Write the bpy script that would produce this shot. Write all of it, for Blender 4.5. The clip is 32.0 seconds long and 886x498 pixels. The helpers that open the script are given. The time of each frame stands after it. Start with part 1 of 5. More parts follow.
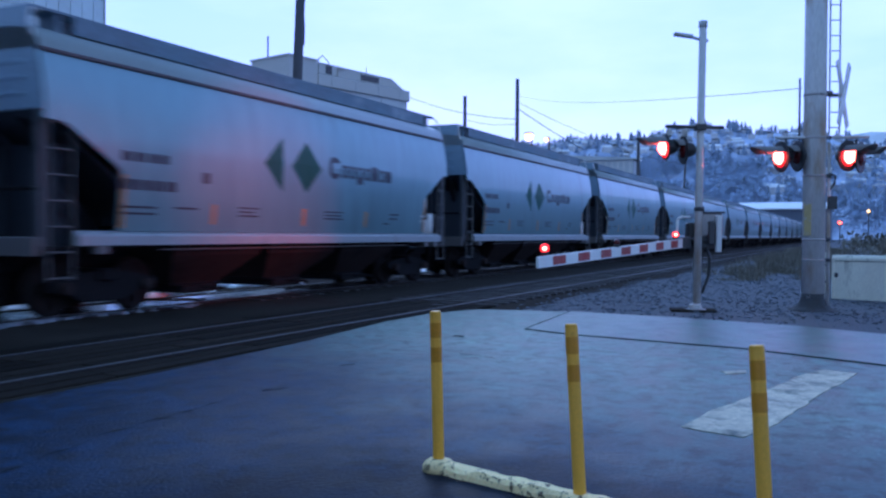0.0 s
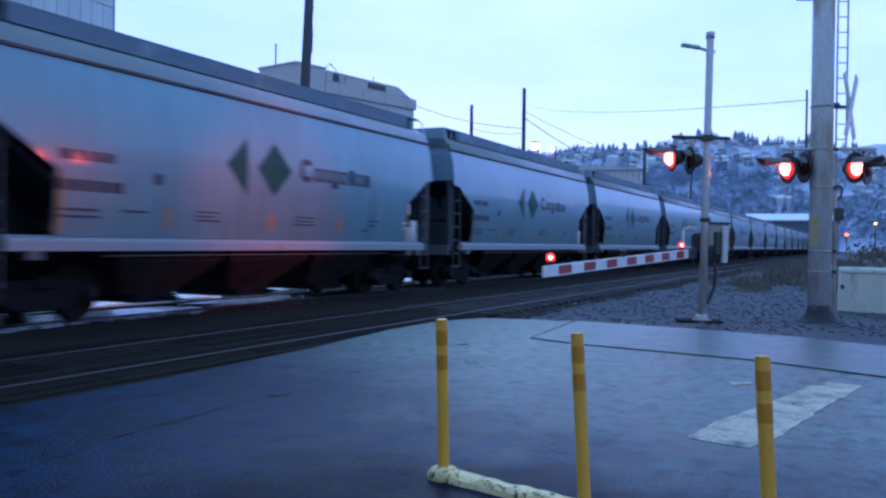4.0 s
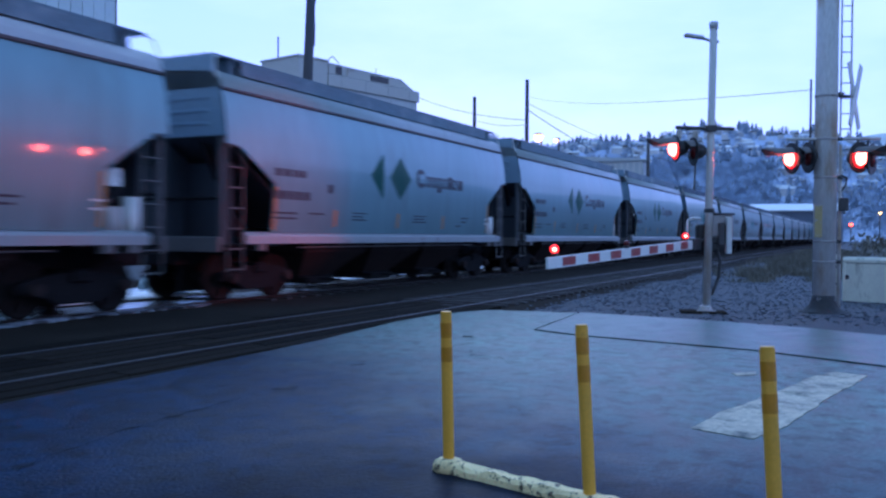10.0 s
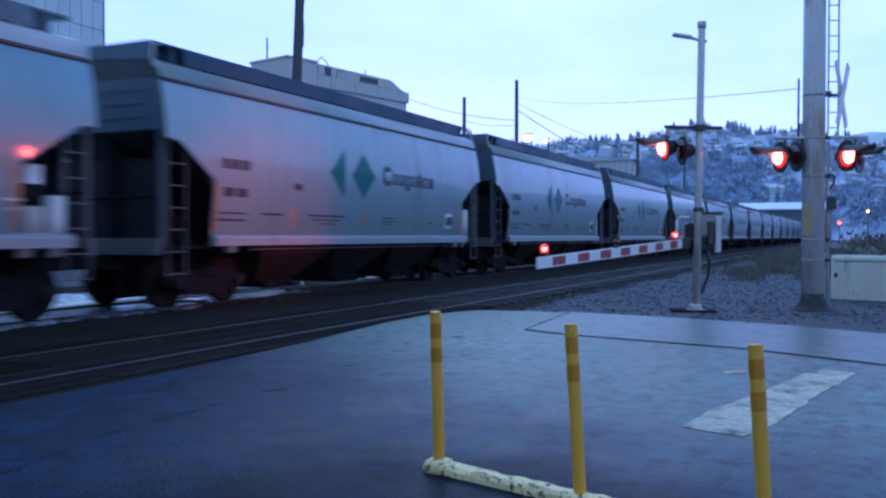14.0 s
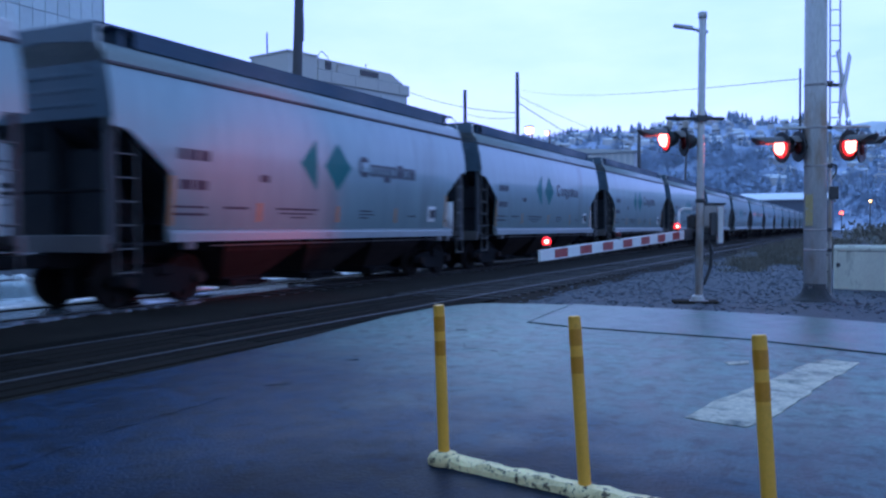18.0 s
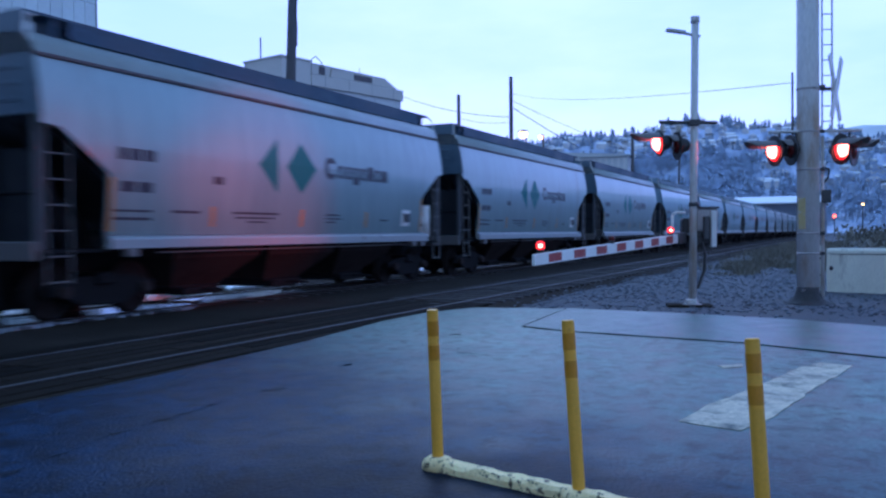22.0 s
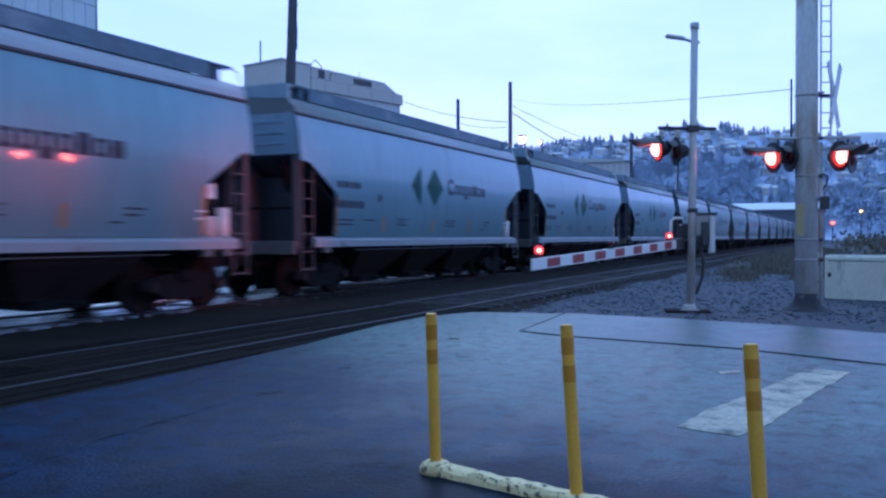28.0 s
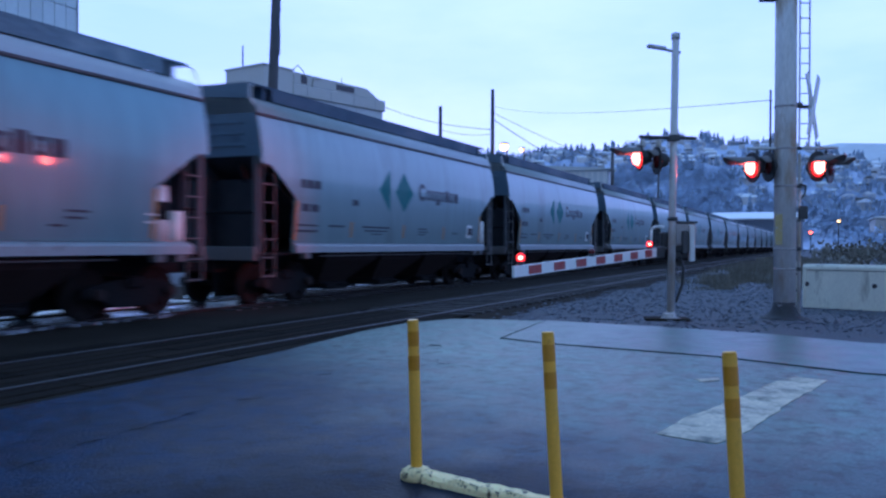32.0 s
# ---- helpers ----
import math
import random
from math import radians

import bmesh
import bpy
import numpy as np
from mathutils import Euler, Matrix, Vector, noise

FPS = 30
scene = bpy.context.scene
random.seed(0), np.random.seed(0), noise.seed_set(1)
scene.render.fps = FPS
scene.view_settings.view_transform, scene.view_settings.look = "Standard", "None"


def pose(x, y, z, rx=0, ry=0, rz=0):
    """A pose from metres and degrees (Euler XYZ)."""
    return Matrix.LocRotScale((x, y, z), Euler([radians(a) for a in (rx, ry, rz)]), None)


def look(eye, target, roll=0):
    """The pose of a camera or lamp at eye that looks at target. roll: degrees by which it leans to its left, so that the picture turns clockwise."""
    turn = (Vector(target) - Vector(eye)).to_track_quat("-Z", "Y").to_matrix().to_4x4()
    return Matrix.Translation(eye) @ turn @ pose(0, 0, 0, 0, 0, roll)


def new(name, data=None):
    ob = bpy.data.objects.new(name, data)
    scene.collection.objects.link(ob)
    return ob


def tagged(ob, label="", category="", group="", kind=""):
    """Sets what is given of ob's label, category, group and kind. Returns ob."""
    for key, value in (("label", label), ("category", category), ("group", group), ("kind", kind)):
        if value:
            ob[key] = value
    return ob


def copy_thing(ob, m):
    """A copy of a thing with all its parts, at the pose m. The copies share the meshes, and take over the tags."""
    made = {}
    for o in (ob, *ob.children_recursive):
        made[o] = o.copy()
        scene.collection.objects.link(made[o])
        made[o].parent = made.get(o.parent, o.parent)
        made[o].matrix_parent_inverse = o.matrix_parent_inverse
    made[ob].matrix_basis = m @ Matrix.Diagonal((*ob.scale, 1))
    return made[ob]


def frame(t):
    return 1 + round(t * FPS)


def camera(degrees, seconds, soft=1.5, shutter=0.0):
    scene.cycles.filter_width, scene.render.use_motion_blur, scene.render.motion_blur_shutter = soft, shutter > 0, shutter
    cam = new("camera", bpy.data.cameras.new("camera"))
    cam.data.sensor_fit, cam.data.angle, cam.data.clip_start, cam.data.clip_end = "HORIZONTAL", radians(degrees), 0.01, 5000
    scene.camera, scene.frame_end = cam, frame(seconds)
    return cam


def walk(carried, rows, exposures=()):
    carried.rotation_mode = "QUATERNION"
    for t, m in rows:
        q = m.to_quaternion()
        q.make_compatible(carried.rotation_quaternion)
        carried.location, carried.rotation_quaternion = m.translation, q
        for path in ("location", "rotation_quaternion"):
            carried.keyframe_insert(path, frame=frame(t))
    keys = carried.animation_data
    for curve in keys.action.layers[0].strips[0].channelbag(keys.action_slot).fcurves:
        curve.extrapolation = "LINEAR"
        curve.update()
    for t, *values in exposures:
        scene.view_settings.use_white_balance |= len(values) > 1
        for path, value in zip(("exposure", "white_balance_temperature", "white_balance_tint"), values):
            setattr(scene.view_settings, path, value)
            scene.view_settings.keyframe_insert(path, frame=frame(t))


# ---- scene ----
# Level crossing at dusk: a long train of covered hopper cars rolls past; handheld camera by the road.
# X runs along the tracks (away down the train), Y from the camera to the train, Z up; rail tops at 0.
cam = camera(54.0, 32.0, soft=2.4, shutter=0.62)
PATH = [
    (0.0, 0.024, 0.001, 1.362, 89.06, -0.27, -65.24), (0.5, 0.016, -0.003, 1.362, 88.97, -0.09, -65.15), (1.0, 0.019, 0.004, 1.360, 89.09, -0.17, -64.93),
    (1.5, 0.021, 0.003, 1.359, 89.15, -0.35, -64.90), (2.0, 0.010, -0.000, 1.363, 89.32, -0.35, -64.74), (2.5, 0.010, -0.002, 1.359, 89.37, -0.44, -64.89),
    (3.0, 0.006, 0.002, 1.364, 89.12, -0.42, -64.81), (3.5, 0.003, -0.001, 1.361, 89.55, -0.65, -64.85), (5.5, -0.002, 0.003, 1.362, 89.59, -0.96, -64.89),
    (6.0, 0.001, -0.000, 1.362, 89.79, -1.02, -64.74), (6.5, 0.007, 0.002, 1.361, 89.51, -0.87, -64.71), (7.0, 0.006, 0.002, 1.362, 89.42, -0.83, -64.88),
    (7.5, 0.006, 0.004, 1.363, 89.26, -0.85, -64.79), (8.0, 0.002, 0.009, 1.359, 89.52, -0.88, -64.70), (8.5, 0.003, 0.002, 1.360, 89.47, -0.84, -64.71),
    (9.0, 0.008, 0.003, 1.362, 89.45, -0.76, -64.54), (9.5, -0.001, 0.001, 1.363, 89.34, -0.77, -64.46), (10.0, 0.001, 0.001, 1.361, 89.10, -0.45, -64.64),
    (10.5, 0.016, 0.003, 1.360, 89.21, -0.47, -64.61), (11.0, 0.013, 0.002, 1.358, 89.00, -0.31, -64.67), (11.5, 0.013, 0.003, 1.363, 88.83, -0.22, -64.81),
    (12.0, 0.018, 0.003, 1.361, 89.05, -0.25, -64.71), (12.5, 0.010, 0.004, 1.362, 89.12, -0.21, -64.81), (13.0, 0.009, -0.003, 1.361, 89.08, 0.15, -64.70),
    (13.5, 0.011, -0.005, 1.359, 89.03, -0.06, -65.19), (15.5, -0.011, -0.006, 1.359, 89.39, -0.15, -65.23), (16.0, -0.002, -0.004, 1.355, 89.05, 0.07, -65.64),
    (16.5, 0.001, -0.003, 1.357, 88.78, 0.13, -65.52), (17.0, 0.004, -0.003, 1.358, 88.60, 0.06, -65.45), (17.5, 0.010, -0.002, 1.357, 88.53, 0.32, -65.03),
    (18.0, 0.002, -0.001, 1.359, 88.70, 0.37, -65.15), (18.5, 0.011, -0.002, 1.358, 88.74, 0.39, -65.39), (19.0, -0.001, -0.003, 1.357, 89.17, 0.41, -65.64),
    (19.5, 0.009, -0.000, 1.357, 89.23, 0.53, -65.62), (20.0, 0.006, -0.007, 1.358, 89.13, 0.53, -65.43), (20.5, 0.003, -0.006, 1.361, 89.30, 0.33, -65.37),
    (21.0, 0.000, -0.001, 1.357, 89.03, 0.45, -65.26), (21.5, 0.007, -0.004, 1.357, 89.13, 0.42, -65.41), (22.0, 0.006, -0.005, 1.360, 88.99, 0.55, -65.53),
    (22.5, 0.009, -0.007, 1.360, 88.93, 0.54, -65.56), (23.0, 0.010, -0.004, 1.355, 89.00, 0.57, -65.56), (23.5, 0.019, -0.005, 1.358, 88.63, 0.64, -65.56),
    (24.0, 0.009, -0.001, 1.360, 88.70, 0.51, -65.68), (24.5, 0.013, -0.000, 1.357, 88.73, 0.06, -65.85), (25.0, 0.010, -0.004, 1.356, 88.94, 0.17, -65.62),
    (25.5, 0.001, -0.007, 1.355, 88.61, 0.32, -65.42), (27.5, 0.006, -0.005, 1.360, 89.05, 0.12, -65.48), (28.0, 0.001, -0.003, 1.357, 89.28, 0.20, -65.63),
    (28.5, -0.001, -0.009, 1.358, 89.07, 0.00, -65.80), (29.0, -0.003, -0.001, 1.359, 89.12, 0.02, -65.72), (29.5, 0.002, 0.002, 1.355, 88.96, 0.22, -65.69),
    (30.0, -0.004, -0.002, 1.357, 88.98, 0.03, -66.00), (30.5, -0.011, -0.001, 1.357, 89.24, -0.18, -65.92), (31.0, -0.008, -0.006, 1.356, 89.19, -0.27, -66.34),
    (31.5, -0.014, -0.007, 1.357, 89.83, -0.17, -67.14), (32.0, -0.014, -0.004, 1.357, 89.72, -0.22, -66.85),
]
walk(cam, [(r[0], pose(*r[1:])) for r in PATH], exposures=[(0.0, 0.10, 5740, 15), (31.2, 0.10, 5740, 15), (32.0, 0.0, 5740, 15)])

# ---------------------------------------------------------------- light
world = bpy.data.worlds.new("dusk_sky")
scene.world = world
world.use_nodes = True


def make_sky():
    nt = world.node_tree
    nt.nodes.clear()
    N, L = nt.nodes.new, nt.links.new
    out, bg = N("ShaderNodeOutputWorld"), N("ShaderNodeBackground")
    sky = N("ShaderNodeTexSky")
    sky.sky_type, sky.sun_disc = "NISHITA", False
    sky.sun_elevation, sky.sun_rotation = radians(4), radians(62)
    sky.air_density, sky.dust_density, sky.ozone_density = 1.2, 2.0, 3.0
    tc, mp, nz, ramp = N("ShaderNodeTexCoord"), N("ShaderNodeMapping"), N("ShaderNodeTexNoise"), N("ShaderNodeValToRGB")
    mp.inputs["Scale"].default_value = (1.6, 1.6, 5.5)
    nz.inputs["Scale"].default_value, nz.inputs["Detail"].default_value, nz.inputs["Roughness"].default_value = 1.5, 7, 0.55
    L(tc.outputs["Generated"], mp.inputs["Vector"])
    L(mp.outputs[0], nz.inputs["Vector"])
    L(nz.outputs["Fac"], ramp.inputs["Fac"])
    ramp.color_ramp.elements[0].position, ramp.color_ramp.elements[0].color = 0.34, (0.50, 0.75, 1.0, 1)
    ramp.color_ramp.elements[1].position, ramp.color_ramp.elements[1].color = 0.70, (0.70, 0.91, 1.0, 1)
    # the last daylight lies ahead, down the line; behind the sky is already dim
    dot, fall, tint = N("ShaderNodeVectorMath"), N("ShaderNodeMapRange"), N("ShaderNodeMixRGB")
    dot.operation, dot.inputs[1].default_value = "DOT_PRODUCT", Vector((0.95, 0.33, 0.26)).normalized()
    L(tc.outputs["Generated"], dot.inputs[0])
    fall.interpolation_type = "SMOOTHSTEP"
    fall.inputs["From Min"].default_value, fall.inputs["From Max"].default_value = -0.2, 0.88
    fall.inputs["To Min"].default_value, fall.inputs["To Max"].default_value = 0.60, 1.0
    L(dot.outputs["Value"], fall.inputs["Value"])
    tint.blend_type, tint.inputs["Fac"].default_value, tint.inputs[2].default_value = "MULTIPLY", 1.0, (0.98, 1.0, 1.80, 1)
    # deeper blue overhead
    sep, high, deep = N("ShaderNodeSeparateXYZ"), N("ShaderNodeMapRange"), N("ShaderNodeMixRGB")
    L(tc.outputs["Generated"], sep.inputs[0])
    high.inputs["From Min"].default_value, high.inputs["From Max"].default_value = 0.22, 0.75
    L(sep.outputs["Z"], high.inputs["Value"])
    L(high.outputs[0], deep.inputs["Fac"])
    L(ramp.outputs[0], deep.inputs[1])
    deep.inputs[2].default_value = (0.27, 0.585, 0.72, 1)
    L(deep.outputs[0], tint.inputs[1])
    # paler and less blue behind
    back, pale = N("ShaderNodeMapRange"), N("ShaderNodeMixRGB")
    back.inputs["From Min"].default_value, back.inputs["From Max"].default_value = -0.6, 0.75
    L(dot.outputs["Value"], back.inputs["Value"])
    L(back.outputs[0], pale.inputs["Fac"])
    pale.inputs[1].default_value, pale.inputs[2].default_value = (1.04, 1.0, 1.25, 1), (1.0, 1.0, 1.74, 1)
    L(pale.outputs[0], tint.inputs[2])
    scl = N("ShaderNodeVectorMath")
    scl.operation = "SCALE"
    L(tint.outputs[0], scl.inputs[0])
    L(fall.outputs[0], scl.inputs["Scale"])
    mix = N("ShaderNodeMixRGB")
    mix.blend_type, mix.inputs["Fac"].default_value = "ADD", 0.008
    L(scl.outputs[0], mix.inputs[1])
    L(sky.outputs[0], mix.inputs[2])
    L(mix.outputs[0], bg.inputs["Color"])
    bg.inputs["Strength"].default_value = 1.08
    L(bg.outputs[0], out.inputs["Surface"])


make_sky()
sun = new("sun", bpy.data.lights.new("sun", "SUN"))
sun.data.energy, sun.data.angle, sun.data.color = 0.5, radians(40), (0.62, 0.82, 1.0)
sun.matrix_world = look((60, 32, 45), (0, 0, 0))


def lamp_spot(name, at, aim, power, color, angle):
    ob = new(name, bpy.data.lights.new(name, "SPOT"))
    ob.data.energy, ob.data.color, ob.data.spot_size, ob.data.spot_blend = power, color, radians(angle), 1.0
    ob.data.shadow_soft_size = 0.12
    ob.matrix_world = look(at, aim)
    return ob


RED = (1.0, 0.10, 0.06)
lamp_spot("signal_beam", (17.02, 3.36, 3.08), (15.2, 11.0, 2.1), 1150, RED, 44)
lamp_spot("signal_beam", (18.25, 1.38, 2.93), (8.4, 11.0, 2.5), 330, RED, 24)
# beam of the unseen side signal, aimed for its reflection on the cars
lamp_spot("signal_beam", (19.88, -2.66, 2.96), (9.6, 10.9, 2.5), 330, RED, 26)


# ---------------------------------------------------------------- materials
def material(name, color, rough=0.6, metal=0.0, vary=0.25, scale=3.0, fine=40.0, bump=0.1, spots=None, spot_level=0.62,
             spot_scale=1.5, spot_width=0.08, per_object=0.0, per_island=0.0, rough_vary=0.15, stretch=(1, 1, 1), spec=0.5, coat=0.0, coat_rough=0.1):
    """Two scales of tone, fine relief, and blotches of another colour."""
    m = bpy.data.materials.new(name)
    m.use_nodes = True
    nt = m.node_tree
    N, L = nt.nodes.new, nt.links.new
    b = nt.nodes["Principled BSDF"]
    tc, mp = N("ShaderNodeTexCoord"), N("ShaderNodeMapping")
    mp.inputs["Scale"].default_value = stretch
    L(tc.outputs["Object"], mp.inputs["Vector"])
    vec = mp.outputs[0]
    info = N("ShaderNodeObjectInfo")
    shift = N("ShaderNodeVectorMath")
    shift.operation = "MULTIPLY_ADD"
    mul = N("ShaderNodeMath")
    mul.operation, mul.inputs[1].default_value = "MULTIPLY", 37.0
    L(info.outputs["Random"], mul.inputs[0])
    shift.inputs[1].default_value = (1, 1, 1)
    L(vec, shift.inputs[0])
    L(mul.outputs[0], shift.inputs[2])
    vec = shift.outputs[0]
    big, small = N("ShaderNodeTexNoise"), N("ShaderNodeTexNoise")
    big.inputs["Scale"].default_value, big.inputs["Detail"].default_value = scale, 6
    small.inputs["Scale"].default_value, small.inputs["Detail"].default_value = fine, 4
    L(vec, big.inputs["Vector"])
    L(vec, small.inputs["Vector"])
    add = N("ShaderNodeMath")
    add.operation = "ADD"
    L(big.outputs["Fac"], add.inputs[0])
    L(small.outputs["Fac"], add.inputs[1])
    rng = N("ShaderNodeMapRange")
    rng.inputs["From Min"].default_value, rng.inputs["From Max"].default_value = 0.55, 1.45
    rng.inputs["To Min"].default_value, rng.inputs["To Max"].default_value = 1 - vary, 1 + vary
    L(add.outputs[0], rng.inputs["Value"])
    value = rng.outputs[0]
    for amount, sock in ((per_object, info.outputs["Random"]), (per_island, None)):
        if amount:
            if sock is None:
                geo = N("ShaderNodeNewGeometry")
                sock = geo.outputs["Random Per Island"]
            r2 = N("ShaderNodeMapRange")
            r2.inputs["To Min"].default_value, r2.inputs["To Max"].default_value = 1 - amount, 1 + amount
            L(sock, r2.inputs["Value"])
            mm = N("ShaderNodeMath")
            mm.operation = "MULTIPLY"
            L(value, mm.inputs[0])
            L(r2.outputs[0], mm.inputs[1])
            value = mm.outputs[0]
    tone = N("ShaderNodeVectorMath")
    tone.operation = "SCALE"
    tone.inputs[0].default_value = color
    L(value, tone.inputs["Scale"])
    col = tone.outputs[0]
    if spots:
        sp, sr = N("ShaderNodeTexNoise"), N("ShaderNodeMapRange")
        sp.inputs["Scale"].default_value, sp.inputs["Detail"].default_value, sp.inputs["Roughness"].default_value = spot_scale, 9, 0.65
        L(vec, sp.inputs["Vector"])
        sr.inputs["From Min"].default_value, sr.inputs["From Max"].default_value = spot_level, spot_level + spot_width
        L(sp.outputs["Fac"], sr.inputs["Value"])
        mx = N("ShaderNodeMixRGB")
        L(sr.outputs[0], mx.inputs["Fac"])
        L(col, mx.inputs[1])
        mx.inputs[2].default_value = (*spots, 1)
        col = mx.outputs[0]
    L(col, b.inputs["Base Color"])
    rr = N("ShaderNodeMapRange")
    rr.inputs["From Min"].default_value, rr.inputs["From Max"].default_value = 0.3, 0.7
    rr.inputs["To Min"].default_value, rr.inputs["To Max"].default_value = max(0.03, rough - rough_vary), min(1, rough + rough_vary)
    L(big.outputs["Fac"], rr.inputs["Value"])
    L(rr.outputs[0], b.inputs["Roughness"])
    b.inputs["Metallic"].default_value = metal
    b.inputs["Specular IOR Level"].default_value = spec
    b.inputs["Coat Weight"].default_value, b.inputs["Coat Roughness"].default_value = coat, coat_rough
    if bump:
        bp = N("ShaderNodeBump")
        bp.inputs["Strength"].default_value, bp.inputs["Distance"].default_value = bump, 0.01
        L(small.outputs["Fac"], bp.inputs["Height"])
        L(bp.outputs[0], b.inputs["Normal"])
    return m


def glow(name, color, strength):
    m = bpy.data.materials.new(name)
    m.use_nodes = True
    b = m.node_tree.nodes["Principled BSDF"]
    b.inputs["Base Color"].default_value = (*[c * 0.5 for c in color], 1)
    b.inputs["Emission Color"].default_value, b.inputs["Emission Strength"].default_value = (*color, 1), strength
    return m


M = {}
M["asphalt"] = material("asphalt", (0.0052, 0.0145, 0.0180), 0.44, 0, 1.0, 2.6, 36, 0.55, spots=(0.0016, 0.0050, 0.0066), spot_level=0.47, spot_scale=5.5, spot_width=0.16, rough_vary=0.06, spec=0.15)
M["new_asphalt"] = material("new_asphalt", (0.052, 0.128, 0.100), 0.36, 0, 0.5, 2.5, 40, 0.4, spots=(0.018, 0.037, 0.042), spot_level=0.48, spot_scale=3.0, spot_width=0.25, rough_vary=0.05, spec=0.20)


def lane_tone(m, at, across, lo, hi, dark, pale):
    """Base colour and gloss ramp from dark blue by the kerb to a paler lane."""
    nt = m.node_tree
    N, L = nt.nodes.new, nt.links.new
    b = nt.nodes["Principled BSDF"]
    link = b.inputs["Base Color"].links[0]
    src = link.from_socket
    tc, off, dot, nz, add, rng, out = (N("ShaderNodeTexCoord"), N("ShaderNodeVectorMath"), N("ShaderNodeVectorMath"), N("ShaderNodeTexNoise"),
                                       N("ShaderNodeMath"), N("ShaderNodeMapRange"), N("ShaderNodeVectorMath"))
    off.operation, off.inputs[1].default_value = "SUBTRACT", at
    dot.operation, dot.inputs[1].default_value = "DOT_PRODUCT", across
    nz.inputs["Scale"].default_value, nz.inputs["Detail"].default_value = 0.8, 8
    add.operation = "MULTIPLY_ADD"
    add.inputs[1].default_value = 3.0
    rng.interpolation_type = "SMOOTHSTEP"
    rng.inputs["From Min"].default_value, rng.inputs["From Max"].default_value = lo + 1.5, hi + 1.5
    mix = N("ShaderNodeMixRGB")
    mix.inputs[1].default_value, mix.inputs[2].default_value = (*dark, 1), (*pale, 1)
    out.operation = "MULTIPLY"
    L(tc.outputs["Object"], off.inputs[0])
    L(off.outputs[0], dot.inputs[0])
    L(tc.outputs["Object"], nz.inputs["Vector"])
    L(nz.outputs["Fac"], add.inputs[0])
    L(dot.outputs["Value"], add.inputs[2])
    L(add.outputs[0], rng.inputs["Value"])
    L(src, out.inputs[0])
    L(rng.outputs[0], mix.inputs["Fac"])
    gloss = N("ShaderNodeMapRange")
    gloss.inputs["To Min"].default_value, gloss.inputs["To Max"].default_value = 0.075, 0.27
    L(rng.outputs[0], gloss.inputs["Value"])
    # a lobe before the kerb is darker and less glossy
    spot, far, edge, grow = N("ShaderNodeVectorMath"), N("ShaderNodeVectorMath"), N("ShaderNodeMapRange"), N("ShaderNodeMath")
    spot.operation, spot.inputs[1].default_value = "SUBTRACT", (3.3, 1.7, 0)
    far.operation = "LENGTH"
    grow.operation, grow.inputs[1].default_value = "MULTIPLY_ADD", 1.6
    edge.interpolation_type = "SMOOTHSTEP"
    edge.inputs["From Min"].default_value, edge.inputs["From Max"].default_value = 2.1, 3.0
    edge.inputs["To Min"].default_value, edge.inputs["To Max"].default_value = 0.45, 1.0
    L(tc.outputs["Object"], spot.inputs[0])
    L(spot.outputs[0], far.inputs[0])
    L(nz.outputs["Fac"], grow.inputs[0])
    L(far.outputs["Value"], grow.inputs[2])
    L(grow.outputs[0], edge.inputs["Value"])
    lobe_tone = N("ShaderNodeVectorMath")
    lobe_tone.operation = "SCALE"
    L(mix.outputs[0], lobe_tone.inputs[0])
    L(edge.outputs[0], lobe_tone.inputs["Scale"])
    L(lobe_tone.outputs[0], out.inputs[1])
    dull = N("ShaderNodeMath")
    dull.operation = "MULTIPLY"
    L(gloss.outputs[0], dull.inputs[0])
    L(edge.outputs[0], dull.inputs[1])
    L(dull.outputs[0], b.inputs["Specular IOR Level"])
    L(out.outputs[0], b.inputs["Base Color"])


lane_tone(M["asphalt"], (4.6, 2.25, 0), (0.82, -0.57, 0), 0.0, 4.0, (0.62, 1.45, 3.0), (15.2, 11.2, 7.4))
M["tar"] = material("tar", (0.006, 0.007, 0.009), 0.95, 0, 0.3, 4, 60, 0.4, rough_vary=0.03, spec=0.02)
M["worn_paint"] = material("worn_paint", (0.58, 0.50, 0.37), 0.7, 0, 0.5, 2.5, 25, 0.4, spots=(0.11, 0.12, 0.11), spot_level=0.47, spot_scale=3.6, spot_width=0.20, spec=0.2)
M["ground"] = material("ground", (0.055, 0.062, 0.074), 0.9, 0, 0.9, 1.6, 22, 0.4, spots=(0.062, 0.060, 0.056), spot_level=0.55, spot_scale=0.3, spot_width=0.2)
M["ballast"] = material("ballast", (0.040, 0.037, 0.035), 0.92, 0, 0.45, 1.2, 25, 0.9, rough_vary=0.05, spec=0.25)
M["stone"] = material("stone", (0.092, 0.106, 0.130), 0.9, 0, 0.2, 2, 30, 0.3, per_island=0.6)
M["dirt"] = material("dirt", (0.027, 0.0215, 0.0165), 0.95, 0, 0.6, 1.0, 30, 0.9, rough_vary=0.04, spec=0.05)
M["plank"] = material("plank", (0.0165, 0.0125, 0.0095), 0.92, 0, 0.5, 2.0, 40, 0.7, per_object=0.4, stretch=(0.2, 1, 1), rough_vary=0.06, spec=0.05)
M["tie"] = material("tie", (0.030, 0.025, 0.022), 0.85, 0, 0.35, 3, 40, 0.6, per_object=0.3)
M["rail"] = material("rail", (0.030, 0.025, 0.022), 0.8, 0.0, 0.3, 3, 50, 0.2, spec=0.2)
